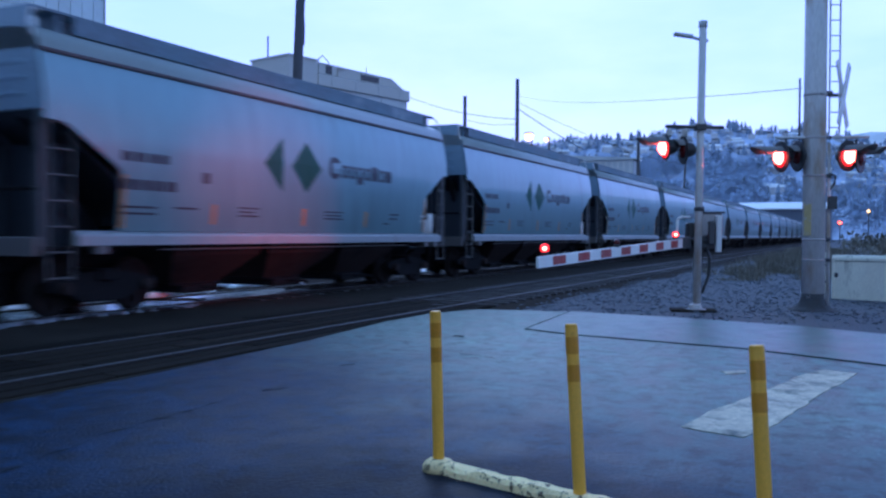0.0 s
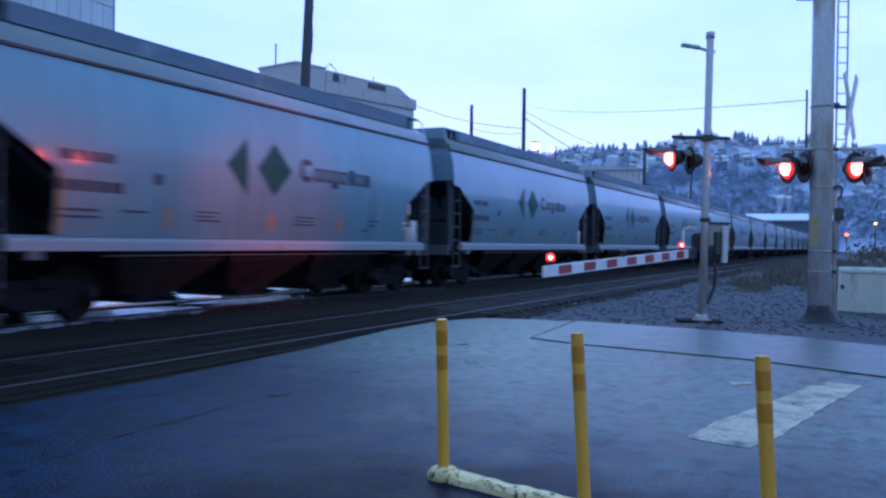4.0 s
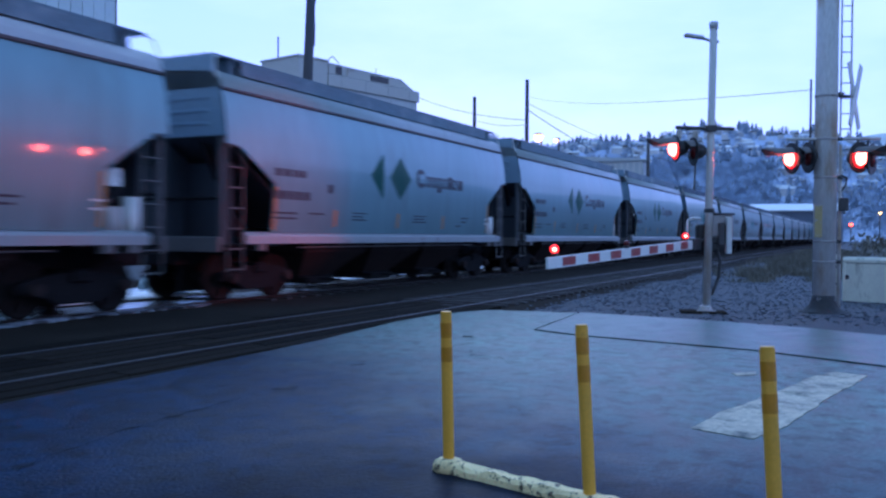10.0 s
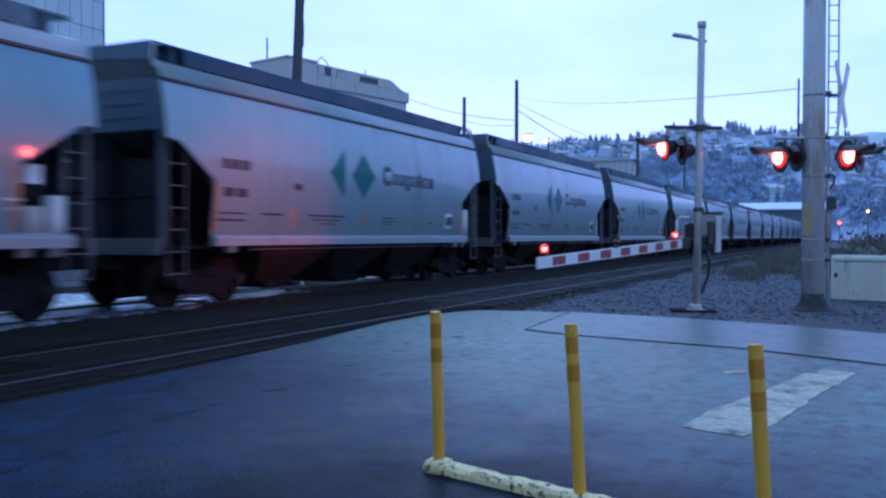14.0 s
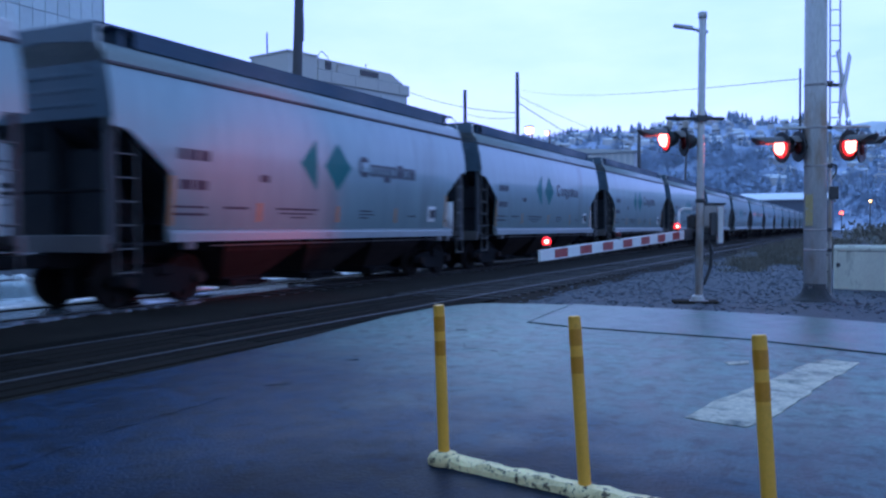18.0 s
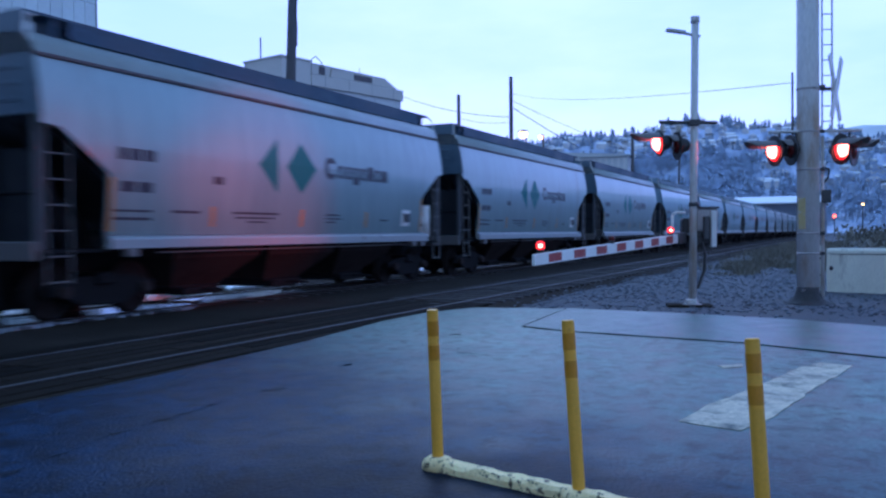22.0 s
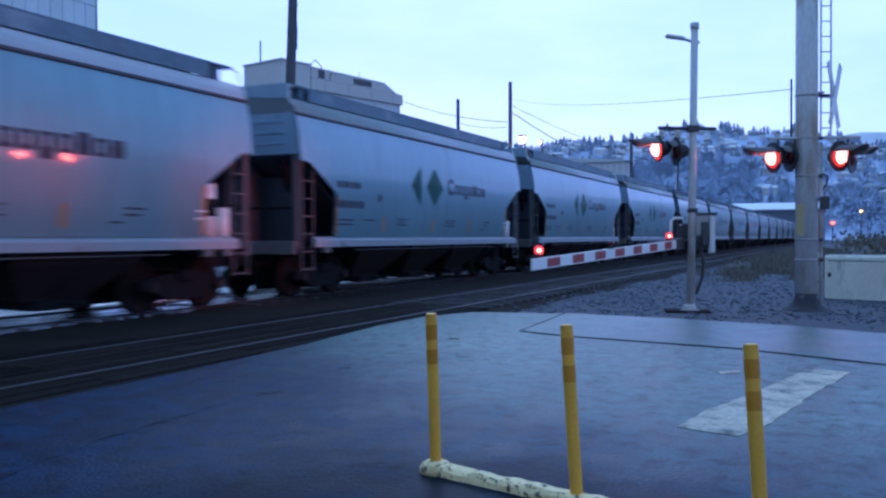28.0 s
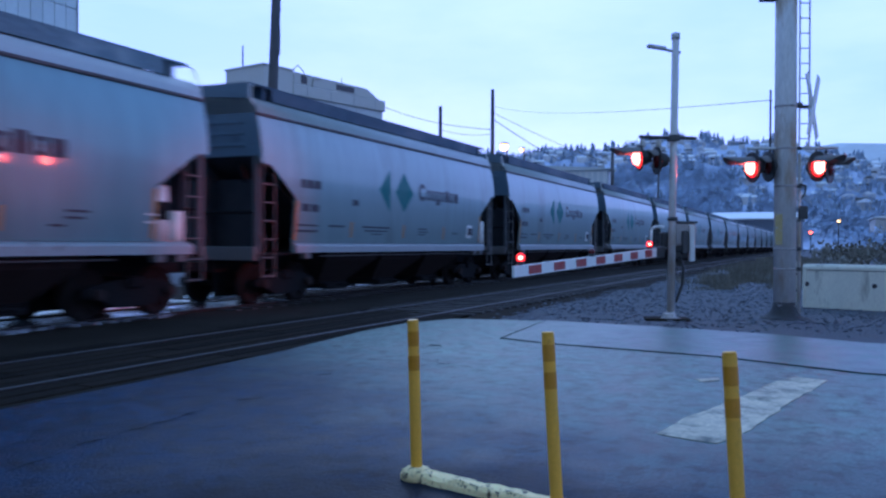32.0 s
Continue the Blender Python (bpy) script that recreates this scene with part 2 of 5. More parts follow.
M["rail_dull"] = material("rail_dull", (0.038, 0.033, 0.033), 0.5, 0.0, 0.3, 3, 50, 0.1, stretch=(0.1, 1, 1), spec=0.35)
M["snow"] = material("snow", (0.82, 0.87, 0.88), 0.32, 0, 0.08, 2, 20, 0.4, spots=(0.42, 0.41, 0.40), spot_level=0.60, spot_scale=2.0)
M["slush"] = material("slush", (0.13, 0.15, 0.165), 0.14, 0, 0.3, 2, 18, 0.25, spots=(0.66, 0.70, 0.71), spot_level=0.60, spot_scale=1.6, rough_vary=0.08)
M["yellow"] = material("yellow", (0.88, 0.43, 0.045), 0.5, 0, 0.14, 4, 60, 0.1, spots=(0.62, 0.29, 0.04), spot_level=0.60, spot_scale=6)
M["band"] = material("band", (0.62, 0.25, 0.012), 0.4, 0, 0.15, 6, 60, 0.05)
M["kerb"] = material("kerb", (0.94, 0.73, 0.36), 0.7, 0, 0.25, 5, 50, 0.7, spots=(0.15, 0.11, 0.07), spot_level=0.55, spot_scale=24.0, spot_width=0.04)
M["car_grey"] = material("car_grey", (0.166, 0.292, 0.312), 0.40, 0.45, 0.14, 0.5, 4, 0.10, spots=(0.118, 0.165, 0.160), spot_level=0.56, spot_scale=0.8, spot_width=0.25, rough_vary=0.06, stretch=(1, 1, 0.18), coat=0.42, coat_rough=0.07)
M["car_beige"] = material("car_beige", (0.226, 0.312, 0.310), 0.40, 0.45, 0.14, 0.5, 4, 0.10, spots=(0.15, 0.18, 0.16), spot_level=0.56, spot_scale=0.8, spot_width=0.25, rough_vary=0.06, stretch=(1, 1, 0.18), coat=0.42, coat_rough=0.07)
M["roof_pale"] = material("roof_pale", (0.34, 0.385, 0.40), 0.5, 0.0, 0.14, 0.5, 8, 0.05, spots=(0.24, 0.27, 0.28), spot_level=0.56, spot_scale=0.9, spot_width=0.2)
M["sill"] = material("sill", (0.30, 0.32, 0.33), 0.45, 0, 0.12, 1, 20, 0.05, spots=(0.16, 0.13, 0.11), spot_level=0.60, spot_scale=2.5, spot_width=0.1)
M["stripe"] = material("stripe", (0.07, 0.055, 0.06), 0.55, 0, 0.2, 1, 20, 0.1)
M["under"] = material("under", (0.016, 0.016, 0.018), 0.85, 0, 0.4, 2, 25, 0.3, spec=0.08)
M["rusty"] = material("rusty", (0.040, 0.031, 0.030), 0.9, 0, 0.35, 1.2, 25, 0.3, spots=(0.020, 0.017, 0.017), spot_level=0.52, spot_scale=1.0, spot_width=0.2, spec=0.06)
M["end_panel"] = material("end_panel", (0.24, 0.35, 0.45), 0.5, 0, 0.2, 1.5, 20, 0.1, spots=(0.16, 0.23, 0.29), spot_level=0.55, spot_scale=1.5, spot_width=0.2)
# grey car paint with the shade of the end recesses put into the colour
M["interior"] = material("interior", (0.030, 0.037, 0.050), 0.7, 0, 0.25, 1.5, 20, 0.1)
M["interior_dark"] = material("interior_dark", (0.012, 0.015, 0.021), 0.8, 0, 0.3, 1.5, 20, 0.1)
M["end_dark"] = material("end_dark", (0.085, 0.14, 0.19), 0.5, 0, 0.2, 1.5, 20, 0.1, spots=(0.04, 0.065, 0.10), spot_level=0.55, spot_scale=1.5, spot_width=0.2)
M["grating"] = material("grating", (0.135, 0.205, 0.255), 0.55, 0.0, 0.5, 0.7, 12, 0.3, spots=(0.27, 0.34, 0.39), spot_level=0.55, spot_scale=0.8, spot_width=0.12)
M["grating_dark"] = material("grating_dark", (0.026, 0.064, 0.108), 0.55, 0.0, 0.5, 0.7, 12, 0.3, spots=(0.05, 0.10, 0.15), spot_level=0.56, spot_scale=0.8, spot_width=0.14)
M["ladder"] = material("ladder", (0.13, 0.125, 0.125), 0.55, 0, 0.2, 4, 30, 0.1)
M["post_grey"] = material("post_grey", (0.075, 0.08, 0.09), 0.55, 0, 0.2, 4, 30, 0.1)
M["tank"] = material("tank", (0.86, 0.86, 0.84), 0.45, 0, 0.12, 3, 30, 0.05, spots=(0.4, 0.38, 0.35), spot_level=0.6, spot_scale=3)
M["green"] = material("green", (0.004, 0.085, 0.064), 0.5, 0, 0.12, 1.5, 20, 0.02, spec=0.25)
M["teal"] = material("teal", (0.006, 0.16, 0.16), 0.5, 0, 0.12, 1.5, 20, 0.02, spec=0.25)
M["letter"] = material("letter", (0.028, 0.030, 0.045), 0.5, 0, 0.2, 3, 30, 0.02)
M["tape"] = material("tape", (0.44, 0.20, 0.06), 0.4, 0, 0.3, 4, 30, 0.02)
M["wheel"] = material("wheel", (0.018, 0.016, 0.016), 0.85, 0.0, 0.3, 4, 30, 0.2, spec=0.1)
M["galv"] = material("galv", (0.63, 0.61, 0.60), 0.62, 0.0, 0.25, 2.5, 30, 0.05, spots=(0.44, 0.34, 0.25), spot_level=0.53, spot_scale=2.4, spot_width=0.14, stretch=(1, 1, 0.25))
M["box_grey"] = material("box_grey", (0.40, 0.37, 0.37), 0.55, 0.1, 0.2, 3, 30, 0.05, spots=(0.18, 0.16, 0.15), spot_level=0.58, spot_scale=4)
M["dark_steel"] = material("dark_steel", (0.07, 0.07, 0.075), 0.5, 0.2, 0.25, 4, 30, 0.1)
M["black"] = material("black", (0.03, 0.03, 0.032), 0.5, 0, 0.2, 5, 40, 0.05)
M["visor"] = material("visor", (0.22, 0.20, 0.20), 0.6, 0, 0.2, 5, 40, 0.05)
M["white"] = material("white", (0.72, 0.72, 0.71), 0.45, 0, 0.1, 4, 40, 0.05, spots=(0.45, 0.43, 0.40), spot_level=0.64, spot_scale=5)
M["arm_white"] = material("arm_white", (0.82, 0.82, 0.80), 0.4, 0, 0.06, 4, 40, 0.03)
M["arm_red"] = material("arm_red", (0.36, 0.04, 0.035), 0.45, 0, 0.2, 5, 40, 0.03)
M["old_yellow"] = material("old_yellow", (0.46, 0.36, 0.17), 0.6, 0, 0.2, 5, 40, 0.05, spots=(0.42, 0.40, 0.36), spot_level=0.52, spot_scale=8)
M["concrete"] = material("concrete", (0.83, 0.82, 0.68), 0.8, 0, 0.16, 1.5, 40, 0.2, spots=(0.46, 0.45, 0.36), spot_level=0.55, spot_scale=2.2, spot_width=0.12, stretch=(1, 1, 0.3))
M["old_wood"] = material("old_wood", (0.105, 0.10, 0.11), 0.85, 0, 0.3, 4, 40, 0.3, stretch=(1, 1, 0.1))
M["wire"] = material("wire", (0.04, 0.04, 0.045), 0.6, 0, 0.1, 3, 30, 0)
M["facade"] = material("facade", (0.66, 0.63, 0.59), 0.75, 0, 0.08, 0.3, 5, 0.05, per_object=0.05)
M["facade_pale"] = material("facade_pale", (0.62, 0.65, 0.66), 0.6, 0, 0.08, 0.3, 5, 0.05, per_object=0.06)
M["tower_panel"] = material("tower_panel", (0.66, 0.74, 0.74), 0.45, 0, 0.08, 0.5, 5, 0.03, per_object=0.07)
M["shed_blue"] = material("shed_blue", (0.15, 0.18, 0.24), 0.6, 0, 0.15, 0.3, 5, 0.05)
M["joint"] = material("joint", (0.36, 0.36, 0.37), 0.7, 0, 0.1, 1, 10, 0)
M["pane"] = material("pane", (0.03, 0.035, 0.045), 0.12, 0, 0.2, 1, 10, 0)
# distance haze is put into the pale bluish hill, conifer and wood colours
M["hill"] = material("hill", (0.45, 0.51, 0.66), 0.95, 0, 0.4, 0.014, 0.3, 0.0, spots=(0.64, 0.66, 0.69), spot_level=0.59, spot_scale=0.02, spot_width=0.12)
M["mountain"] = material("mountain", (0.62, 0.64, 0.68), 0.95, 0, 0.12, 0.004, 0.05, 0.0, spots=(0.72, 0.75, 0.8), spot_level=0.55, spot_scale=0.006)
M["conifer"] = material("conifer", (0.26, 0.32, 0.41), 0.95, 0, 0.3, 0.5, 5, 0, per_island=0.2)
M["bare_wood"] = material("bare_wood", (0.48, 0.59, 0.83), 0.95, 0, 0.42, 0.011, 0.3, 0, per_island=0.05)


def fixed_normal(m):
    """One fixed normal replaces the real ones, so every crown shades alike."""
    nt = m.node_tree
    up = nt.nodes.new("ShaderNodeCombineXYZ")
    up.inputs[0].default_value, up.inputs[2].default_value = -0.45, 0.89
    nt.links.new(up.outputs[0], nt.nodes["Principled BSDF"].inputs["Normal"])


fixed_normal(M["bare_wood"])
M["dry_grass"] = material("dry_grass", (0.19, 0.170, 0.135), 0.95, 0, 0.3, 0.5, 10, 0, per_island=0.4)
M["snow_roof"] = material("snow_roof", (0.76, 0.77, 0.79), 0.7, 0, 0.08, 0.3, 4, 0.05, per_object=0.15)
M["dark_roof"] = material("dark_roof", (0.09, 0.085, 0.085), 0.8, 0, 0.2, 0.5, 4, 0.05, per_object=0.4)
# house walls are paled for distance haze too
M["house_wall"] = material("house_wall", (0.54, 0.53, 0.53), 0.8, 0, 0.15, 0.3, 4, 0.0, per_object=0.3)
M["red_hot"] = glow("red_hot", (1.0, 0.115, 0.082), 15.0)
M["red_rim"] = glow("red_rim", (1.0, 0.014, 0.016), 2.0)
M["red_dark"] = material("red_dark", (0.12, 0.008, 0.008), 0.25, 0, 0.1, 5, 30, 0)
M["sodium"] = glow("sodium", (1.0, 0.56, 0.20), 6.0)
M["orange_lamp"] = glow("orange_lamp", (1.0, 0.10, 0.06), 6.0)


# ---------------------------------------------------------------- mesh helpers
def part(name, bm, mat, parent=None, label="", smooth=False):
    me = bpy.data.meshes.new(name)
    bm.normal_update()
    bm.to_mesh(me)
    bm.free()
    mats = mat if isinstance(mat, (list, tuple)) else [mat]
    for k in mats:
        me.materials.append(M[k])
    if smooth:
        for p in me.polygons:
            p.use_smooth = True
    ob = new(name, me)
    if parent:
        ob.parent = parent
    if label:
        tagged(ob, label)
    return ob


def twin(ob, m, parent=None, name=None):
    """Another object on the same mesh."""
    o = new(name or ob.name.split(".")[0], ob.data)
    o.parent = parent if parent else ob.parent
    o.matrix_basis = m
    if "label" in ob:
        o["label"] = ob["label"]
    return o


def thing(name, m, label, category, group="", kind=""):
    ob = new(name)
    ob.matrix_basis = m
    return tagged(ob, label, category, group, kind)


def box(bm, x0, x1, y0, y1, z0, z1, bevel=0.0, m=None, mi=0):
    vs = [bm.verts.new(p) for p in ((x0, y0, z0), (x1, y0, z0), (x1, y1, z0), (x0, y1, z0), (x0, y0, z1), (x1, y0, z1), (x1, y1, z1), (x0, y1, z1))]
    fs = [bm.faces.new([vs[i] for i in q]) for q in ((3, 2, 1, 0), (4, 5, 6, 7), (0, 1, 5, 4), (1, 2, 6, 5), (2, 3, 7, 6), (3, 0, 4, 7))]
    for f in fs:
        f.material_index = mi
    if bevel:
        es = list({e for f in fs for e in f.edges})
        r = bmesh.ops.bevel(bm, geom=es, offset=bevel, segments=1, affect="EDGES", profile=0.5)
        vs = list({v for f in r["faces"] for v in f.verts})
    if m is not None:
        bmesh.ops.transform(bm, matrix=m, verts=vs)
    return bm


def boxed(*a, **k):
    return box(bmesh.new(), *a, **k)


def rod(bm, a, b, r, seg=8, r2=None, cap=True, mi=0):
    a, b = Vector(a), Vector(b)
    d = (b - a).normalized()
    u = d.orthogonal().normalized()
    w = d.cross(u)
    r2 = r if r2 is None else r2
    A = [bm.verts.new(a + (u * math.cos(k * math.tau / seg) + w * math.sin(k * math.tau / seg)) * r) for k in range(seg)]
    B = [bm.verts.new(b + (u * math.cos(k * math.tau / seg) + w * math.sin(k * math.tau / seg)) * r2) for k in range(seg)]
    for k in range(seg):
        f = bm.faces.new((A[k], A[(k + 1) % seg], B[(k + 1) % seg], B[k]))
        f.smooth, f.material_index = seg > 6, mi
    if cap:
        for f in (bm.faces.new(A[::-1]), bm.faces.new(B)):
            f.material_index = mi
    return bm


def pipe(bm, pts, r, seg=6):
    for a, b in zip(pts, pts[1:]):
        rod(bm, a, b, r, seg)
    return bm


def prism(bm, outline, axis, lo, hi, mi=0):
    """A flat outline pulled along an axis: 'x' takes (y, z), 'y' takes (x, z), 'z' takes (x, y)."""
    def at(p, k):
        return {"x": (k, p[0], p[1]), "y": (p[0], k, p[1]), "z": (p[0], p[1], k)}[axis]
    A = [bm.verts.new(at(p, lo)) for p in outline]
    B = [bm.verts.new(at(p, hi)) for p in outline]
    n = len(outline)
    fs = [bm.faces.new(A[::-1]), bm.faces.new(B)]
    fs += [bm.faces.new((A[k], A[(k + 1) % n], B[(k + 1) % n], B[k])) for k in range(n)]
    for f in fs:
        f.material_index = mi
    bmesh.ops.recalc_face_normals(bm, faces=fs)
    return bm


def revolve(bm, profile, origin, axis, seg=16, mi=0):
    """A turned shape: profile of (radius, along) round the axis."""
    o, d = Vector(origin), Vector(axis).normalized()
    u = d.orthogonal().normalized()
    w = d.cross(u)
    rings = []
    for r, h in profile:
        rings.append([bm.verts.new(o + d * h + (u * math.cos(k * math.tau / seg) + w * math.sin(k * math.tau / seg)) * max(r, 1e-4)) for k in range(seg)])
    fs = []
    for A, B in zip(rings, rings[1:]):
        for k in range(seg):
            fs.append(bm.faces.new((A[k], A[(k + 1) % seg], B[(k + 1) % seg], B[k])))
    fs += [bm.faces.new(rings[0][::-1]), bm.faces.new(rings[-1])]
    for f in fs:
        f.smooth, f.material_index = True, mi
    fs[-1].smooth = fs[-2].smooth = False
    return bm


# ---------------------------------------------------------------- ground
def relief(x, y, a=0.02, s=0.5):
    return a * noise.noise(Vector((x * s, y * s, 3.1)))


def build_ground():
    bm = bmesh.new()
    ring = [0, 12, 30, 70, 150, 300, 700, 1500, 4500]
    seg = 48
    rows = []
    for r in ring[1:]:
        rows.append([bm.verts.new((20 + r * math.cos(k * math.tau / seg), r * math.sin(k * math.tau / seg), -0.10)) for k in range(seg)])
    c = bm.verts.new((20, 0, -0.10))
    for k in range(seg):
        bm.faces.new((c, rows[0][k], rows[0][(k + 1) % seg]))
        for A, B in zip(rows, rows[1:]):
            bm.faces.new((A[k], B[k], B[(k + 1) % seg], A[(k + 1) % seg]))
    tagged(part("ground", bm, "ground"), "dark gravelly ground beside the tracks", "ground", kind="structure")

    # asphalt of the crossing road, and the newer strip beyond the seam
    def slab(name, pts, z, mat, label):
        b = bmesh.new()
        prism(b, pts, "z", -0.16, z)
        return tagged(part(name, b, mat), label, "road", kind="structure")
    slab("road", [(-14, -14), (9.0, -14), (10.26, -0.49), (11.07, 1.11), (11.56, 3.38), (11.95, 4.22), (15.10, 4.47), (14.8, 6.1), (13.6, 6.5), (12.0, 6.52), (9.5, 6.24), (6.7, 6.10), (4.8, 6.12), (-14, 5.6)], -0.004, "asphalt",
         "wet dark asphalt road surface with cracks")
    slab("road_strip", [(9.04, -14), (12.2, -14), (13.53, -0.65), (14.23, 0.6), (14.75, 2.37), (15.08, 4.42), (11.98, 4.17), (11.61, 3.38), (11.12, 1.10), (10.31, -0.5)],
         0.006, "new_asphalt", "newer wet asphalt strip beyond a seam")
    # cracks sealed with tar
    rnd = random.Random(4)

    def crack(pts, w):
        b = bmesh.new()
        prev = None
        fine = []
        for (x0, y0), (x1, y1) in zip(pts, pts[1:]):
            n = max(3, int(math.hypot(x1 - x0, y1 - y0) / 0.12))
            fine += [(x0 + (x1 - x0) * k / n + rnd.uniform(-.025, .025), y0 + (y1 - y0) * k / n + rnd.uniform(-.025, .025)) for k in range(n)]
        for i, (x, y) in enumerate(fine):
            ww = w * rnd.uniform(0.3, 1.0)
            a = (b.verts.new((x - ww, y - ww * .4, 0.003)), b.verts.new((x + ww, y + ww * .4, 0.003)))
            if prev:
                b.faces.new((prev[0], prev[1], a[1], a[0]))
            prev = a
        tagged(part("road_crack", b, "tar"), "thin dark crack in the asphalt", "crack", kind="structure")
    crack([(3.45, 4.34), (4.36, 4.52), (5.02, 4.56), (5.89, 4.59)], 0.022)
    crack([(9.02, -14), (10.28, -.5), (11.10, 1.10), (11.58, 3.38), (11.96, 4.19)], 0.065)
    crack([(11.96, 4.19), (13.5, 4.32), (15.0, 4.44)], 0.03)
    crack([(8.6, 3.3), (9.0, 3.5), (9.1, 3.95), (9.6, 4.2)], 0.02)
    crack([(6.23, 4.62), (6.32, 4.51), (6.5, 4.42)], 0.018)
    crack([(7.74, 4.70), (7.94, 4.62)], 0.03)
    crack([(4.44, 2.93), (4.50, 2.85)], 0.009)
    crack([(10.7, 4.75), (10.68, 4.55)], 0.05)
    # worn stop line, its rim frayed by traffic
    def frayed(pts, step, amount, seed):
        r, fine = random.Random(seed), []
        for (x0, y0), (x1, y1) in zip(pts, pts[1:] + pts[:1]):
            n = max(1, int(math.hypot(x1 - x0, y1 - y0) / step))
            fine += [(x0 + (x1 - x0) * k / n + r.gauss(0, amount), y0 + (y1 - y0) * k / n + r.gauss(0, amount)) for k in range(n)]
        return fine
    b = bmesh.new()
    prism(b, frayed([(6.36, 1.03), (6.19, 0.60), (6.71, 0.45), (7.09, 0.38), (8.05, 0.20), (9.59, -0.12), (9.70, 0.19), (9.04, 0.43), (8.10, 0.62), (7.09, 0.92)], .12, .010, 3), "z", -0.003, 0.0015)
    tagged(part("road_marking", b, "worn_paint"), "worn white stop line painted on asphalt", "marking", kind="structure")
    b = bmesh.new()
    prism(b, frayed([(9.14, 1.13), (9.30, 0.90), (9.14, 0.87), (8.98, 1.02)], .06, .014, 5), "z", -0.003, 0.0018)
    tagged(part("road_marking", b, "worn_paint"), "small leftover patch of worn road paint", "marking", kind="structure")
    # dirt bed of the tracks, ballast shoulders
    b = bmesh.new()
    nx, ny = 120, 14
    grid = []
    for i in range(nx + 1):
        x = -30 + 430 * (i / nx) ** 1.7
        row = []
        for j in range(ny + 1):
            y = 5.6 + 14.5 * j / ny
            row.append(b.verts.new((x, y - 0.0105 * (x - 12), -0.03 + relief(x, y, 0.012, 0.9) if j < 2 and x < 13 else -0.055 + relief(x, y, 0.035, 0.9) - (0.05 if j in (0, ny) else 0))))
        grid.append(row)
    for i in range(nx):
        for j in range(ny):
            b.faces.new((grid[i][j], grid[i + 1][j], grid[i + 1][j + 1], grid[i][j + 1]))
    tagged(part("track_bed", b, "dirt"), "dark wet dirt and cinders of the track bed", "track bed", kind="structure")
    # loose stones
    def stones(name, n, x0, x1, y0, y1, lo, hi, seed, mat, label):
        r = random.Random(seed)
        verts, faces = [], []
        oct_f = ((0, 2, 4), (2, 1, 4), (1, 3, 4), (3, 0, 4), (2, 0, 5), (1, 2, 5), (3, 1, 5), (0, 3, 5))
        for _ in range(n):
            x = x0 + (x1 - x0) * r.random() ** 1.5
            y = r.uniform(y0, y1)
            if x < 15.4 and y < 6.2:
                continue
            if y < 6.2 and x < 15.6 + 2.6 * r.random() + 1.5 * noise.noise(Vector((x * .6, y * .6, 9))) and r.random() < .75:
                continue
            s = lo + (hi - lo) * r.random() ** 3
            base = len(verts)
            a = r.random() * 6.3
            for dx, dy, dz in ((1, 0, 0), (-1, 0, 0), (0, 1, 0), (0, -1, 0), (0, 0, .32), (0, 0, -.5)):
                k = s * r.uniform(.6, 1.1)
                verts.append((x + k * (dx * math.cos(a) - dy * math.sin(a)), y + k * (dx * math.sin(a) + dy * math.cos(a)) - 0.0105 * (x - 12), -0.10 + s * 0.2 + dz * k))
            faces += [tuple(base + q for q in f) for f in oct_f]
        me = bpy.data.meshes.new(name)
        me.from_pydata(verts, [], faces)
        me.materials.append(M[mat])
        tagged(new(name, me), label, "stones", kind="stuff")
    stones("gravel", 20000, 14.0, 46, -4.0, 6.5, 0.010, 0.070, 1, "stone", "loose grey gravel beside the tracks")
    stones("track_stones", 9000, 2.0, 70, 6.3, 16.0, 0.015, 0.045, 2, "ballast", "dark ballast stones between the rails")


build_ground()
SKEW = -0.0105     # the line runs straight, turned a little from the X axis


def bend(x):
    return SKEW * (x - 12.0)


def build_track(name, yc, label, head):
    top = thing(name, pose(0, yc, 0), label, "railway track", "railway tracks", "structure")
    for side in (-0.7525, 0.7525):
        b, h = bmesh.new(), bmesh.new()
        xs = [-30 + 20 * k for k in range(22)]
        foot = [(-.07, -.17), (.07, -.17), (.07, -.155), (.012, -.13), (.012, -.045), (.034, -.032), (.034, -.004), (-.034, -.004), (-.034, -.032), (-.012, -.045), (-.012, -.13), (-.07, -.155)]
        prev = None
        for x in xs:
            ring = [b.verts.new((x, side + p[0] + bend(x), p[1])) for p in foot]
            if prev:
                for k in range(12):
                    b.faces.new((prev[k], ring[k], ring[(k + 1) % 12], prev[(k + 1) % 12]))
            prev = ring
        prev = None
        for x in xs:
            ring = [h.verts.new((x, side + p[0] + bend(x), p[1])) for p in ((-.03, -.003), (-.026, 0.002), (.026, 0.002), (.03, -.003))]
            if prev:
                for k in range(3):
                    h.faces.new((prev[k], ring[k], ring[k + 1], prev[k + 1]))
            prev = ring
        r = part("rail", b, "rail", top)
        part("rail_head", h, head, r, "worn steel running surface")
    # ties of the stretch past the crossing
    tie = None
    for k in range(70):
        x = 15.2 + 0.55 * k
        if tie is None:
            tie = part("tie", boxed(-.11, .11, -1.3, 1.3, -.2, -.028, 0.012), "tie", top)
            tie.matrix_basis = pose(x, bend(x), 0)
        else:
            twin(tie, pose(x, bend(x), relief(x, yc, 0.008, 2)))
    return top


near_track = build_track("near_track", 7.63, "rusty railway track in front of the train", "rail_dull")
train_track = build_track("train_track", 12.5, "railway track under the passing train", "rail_dull")


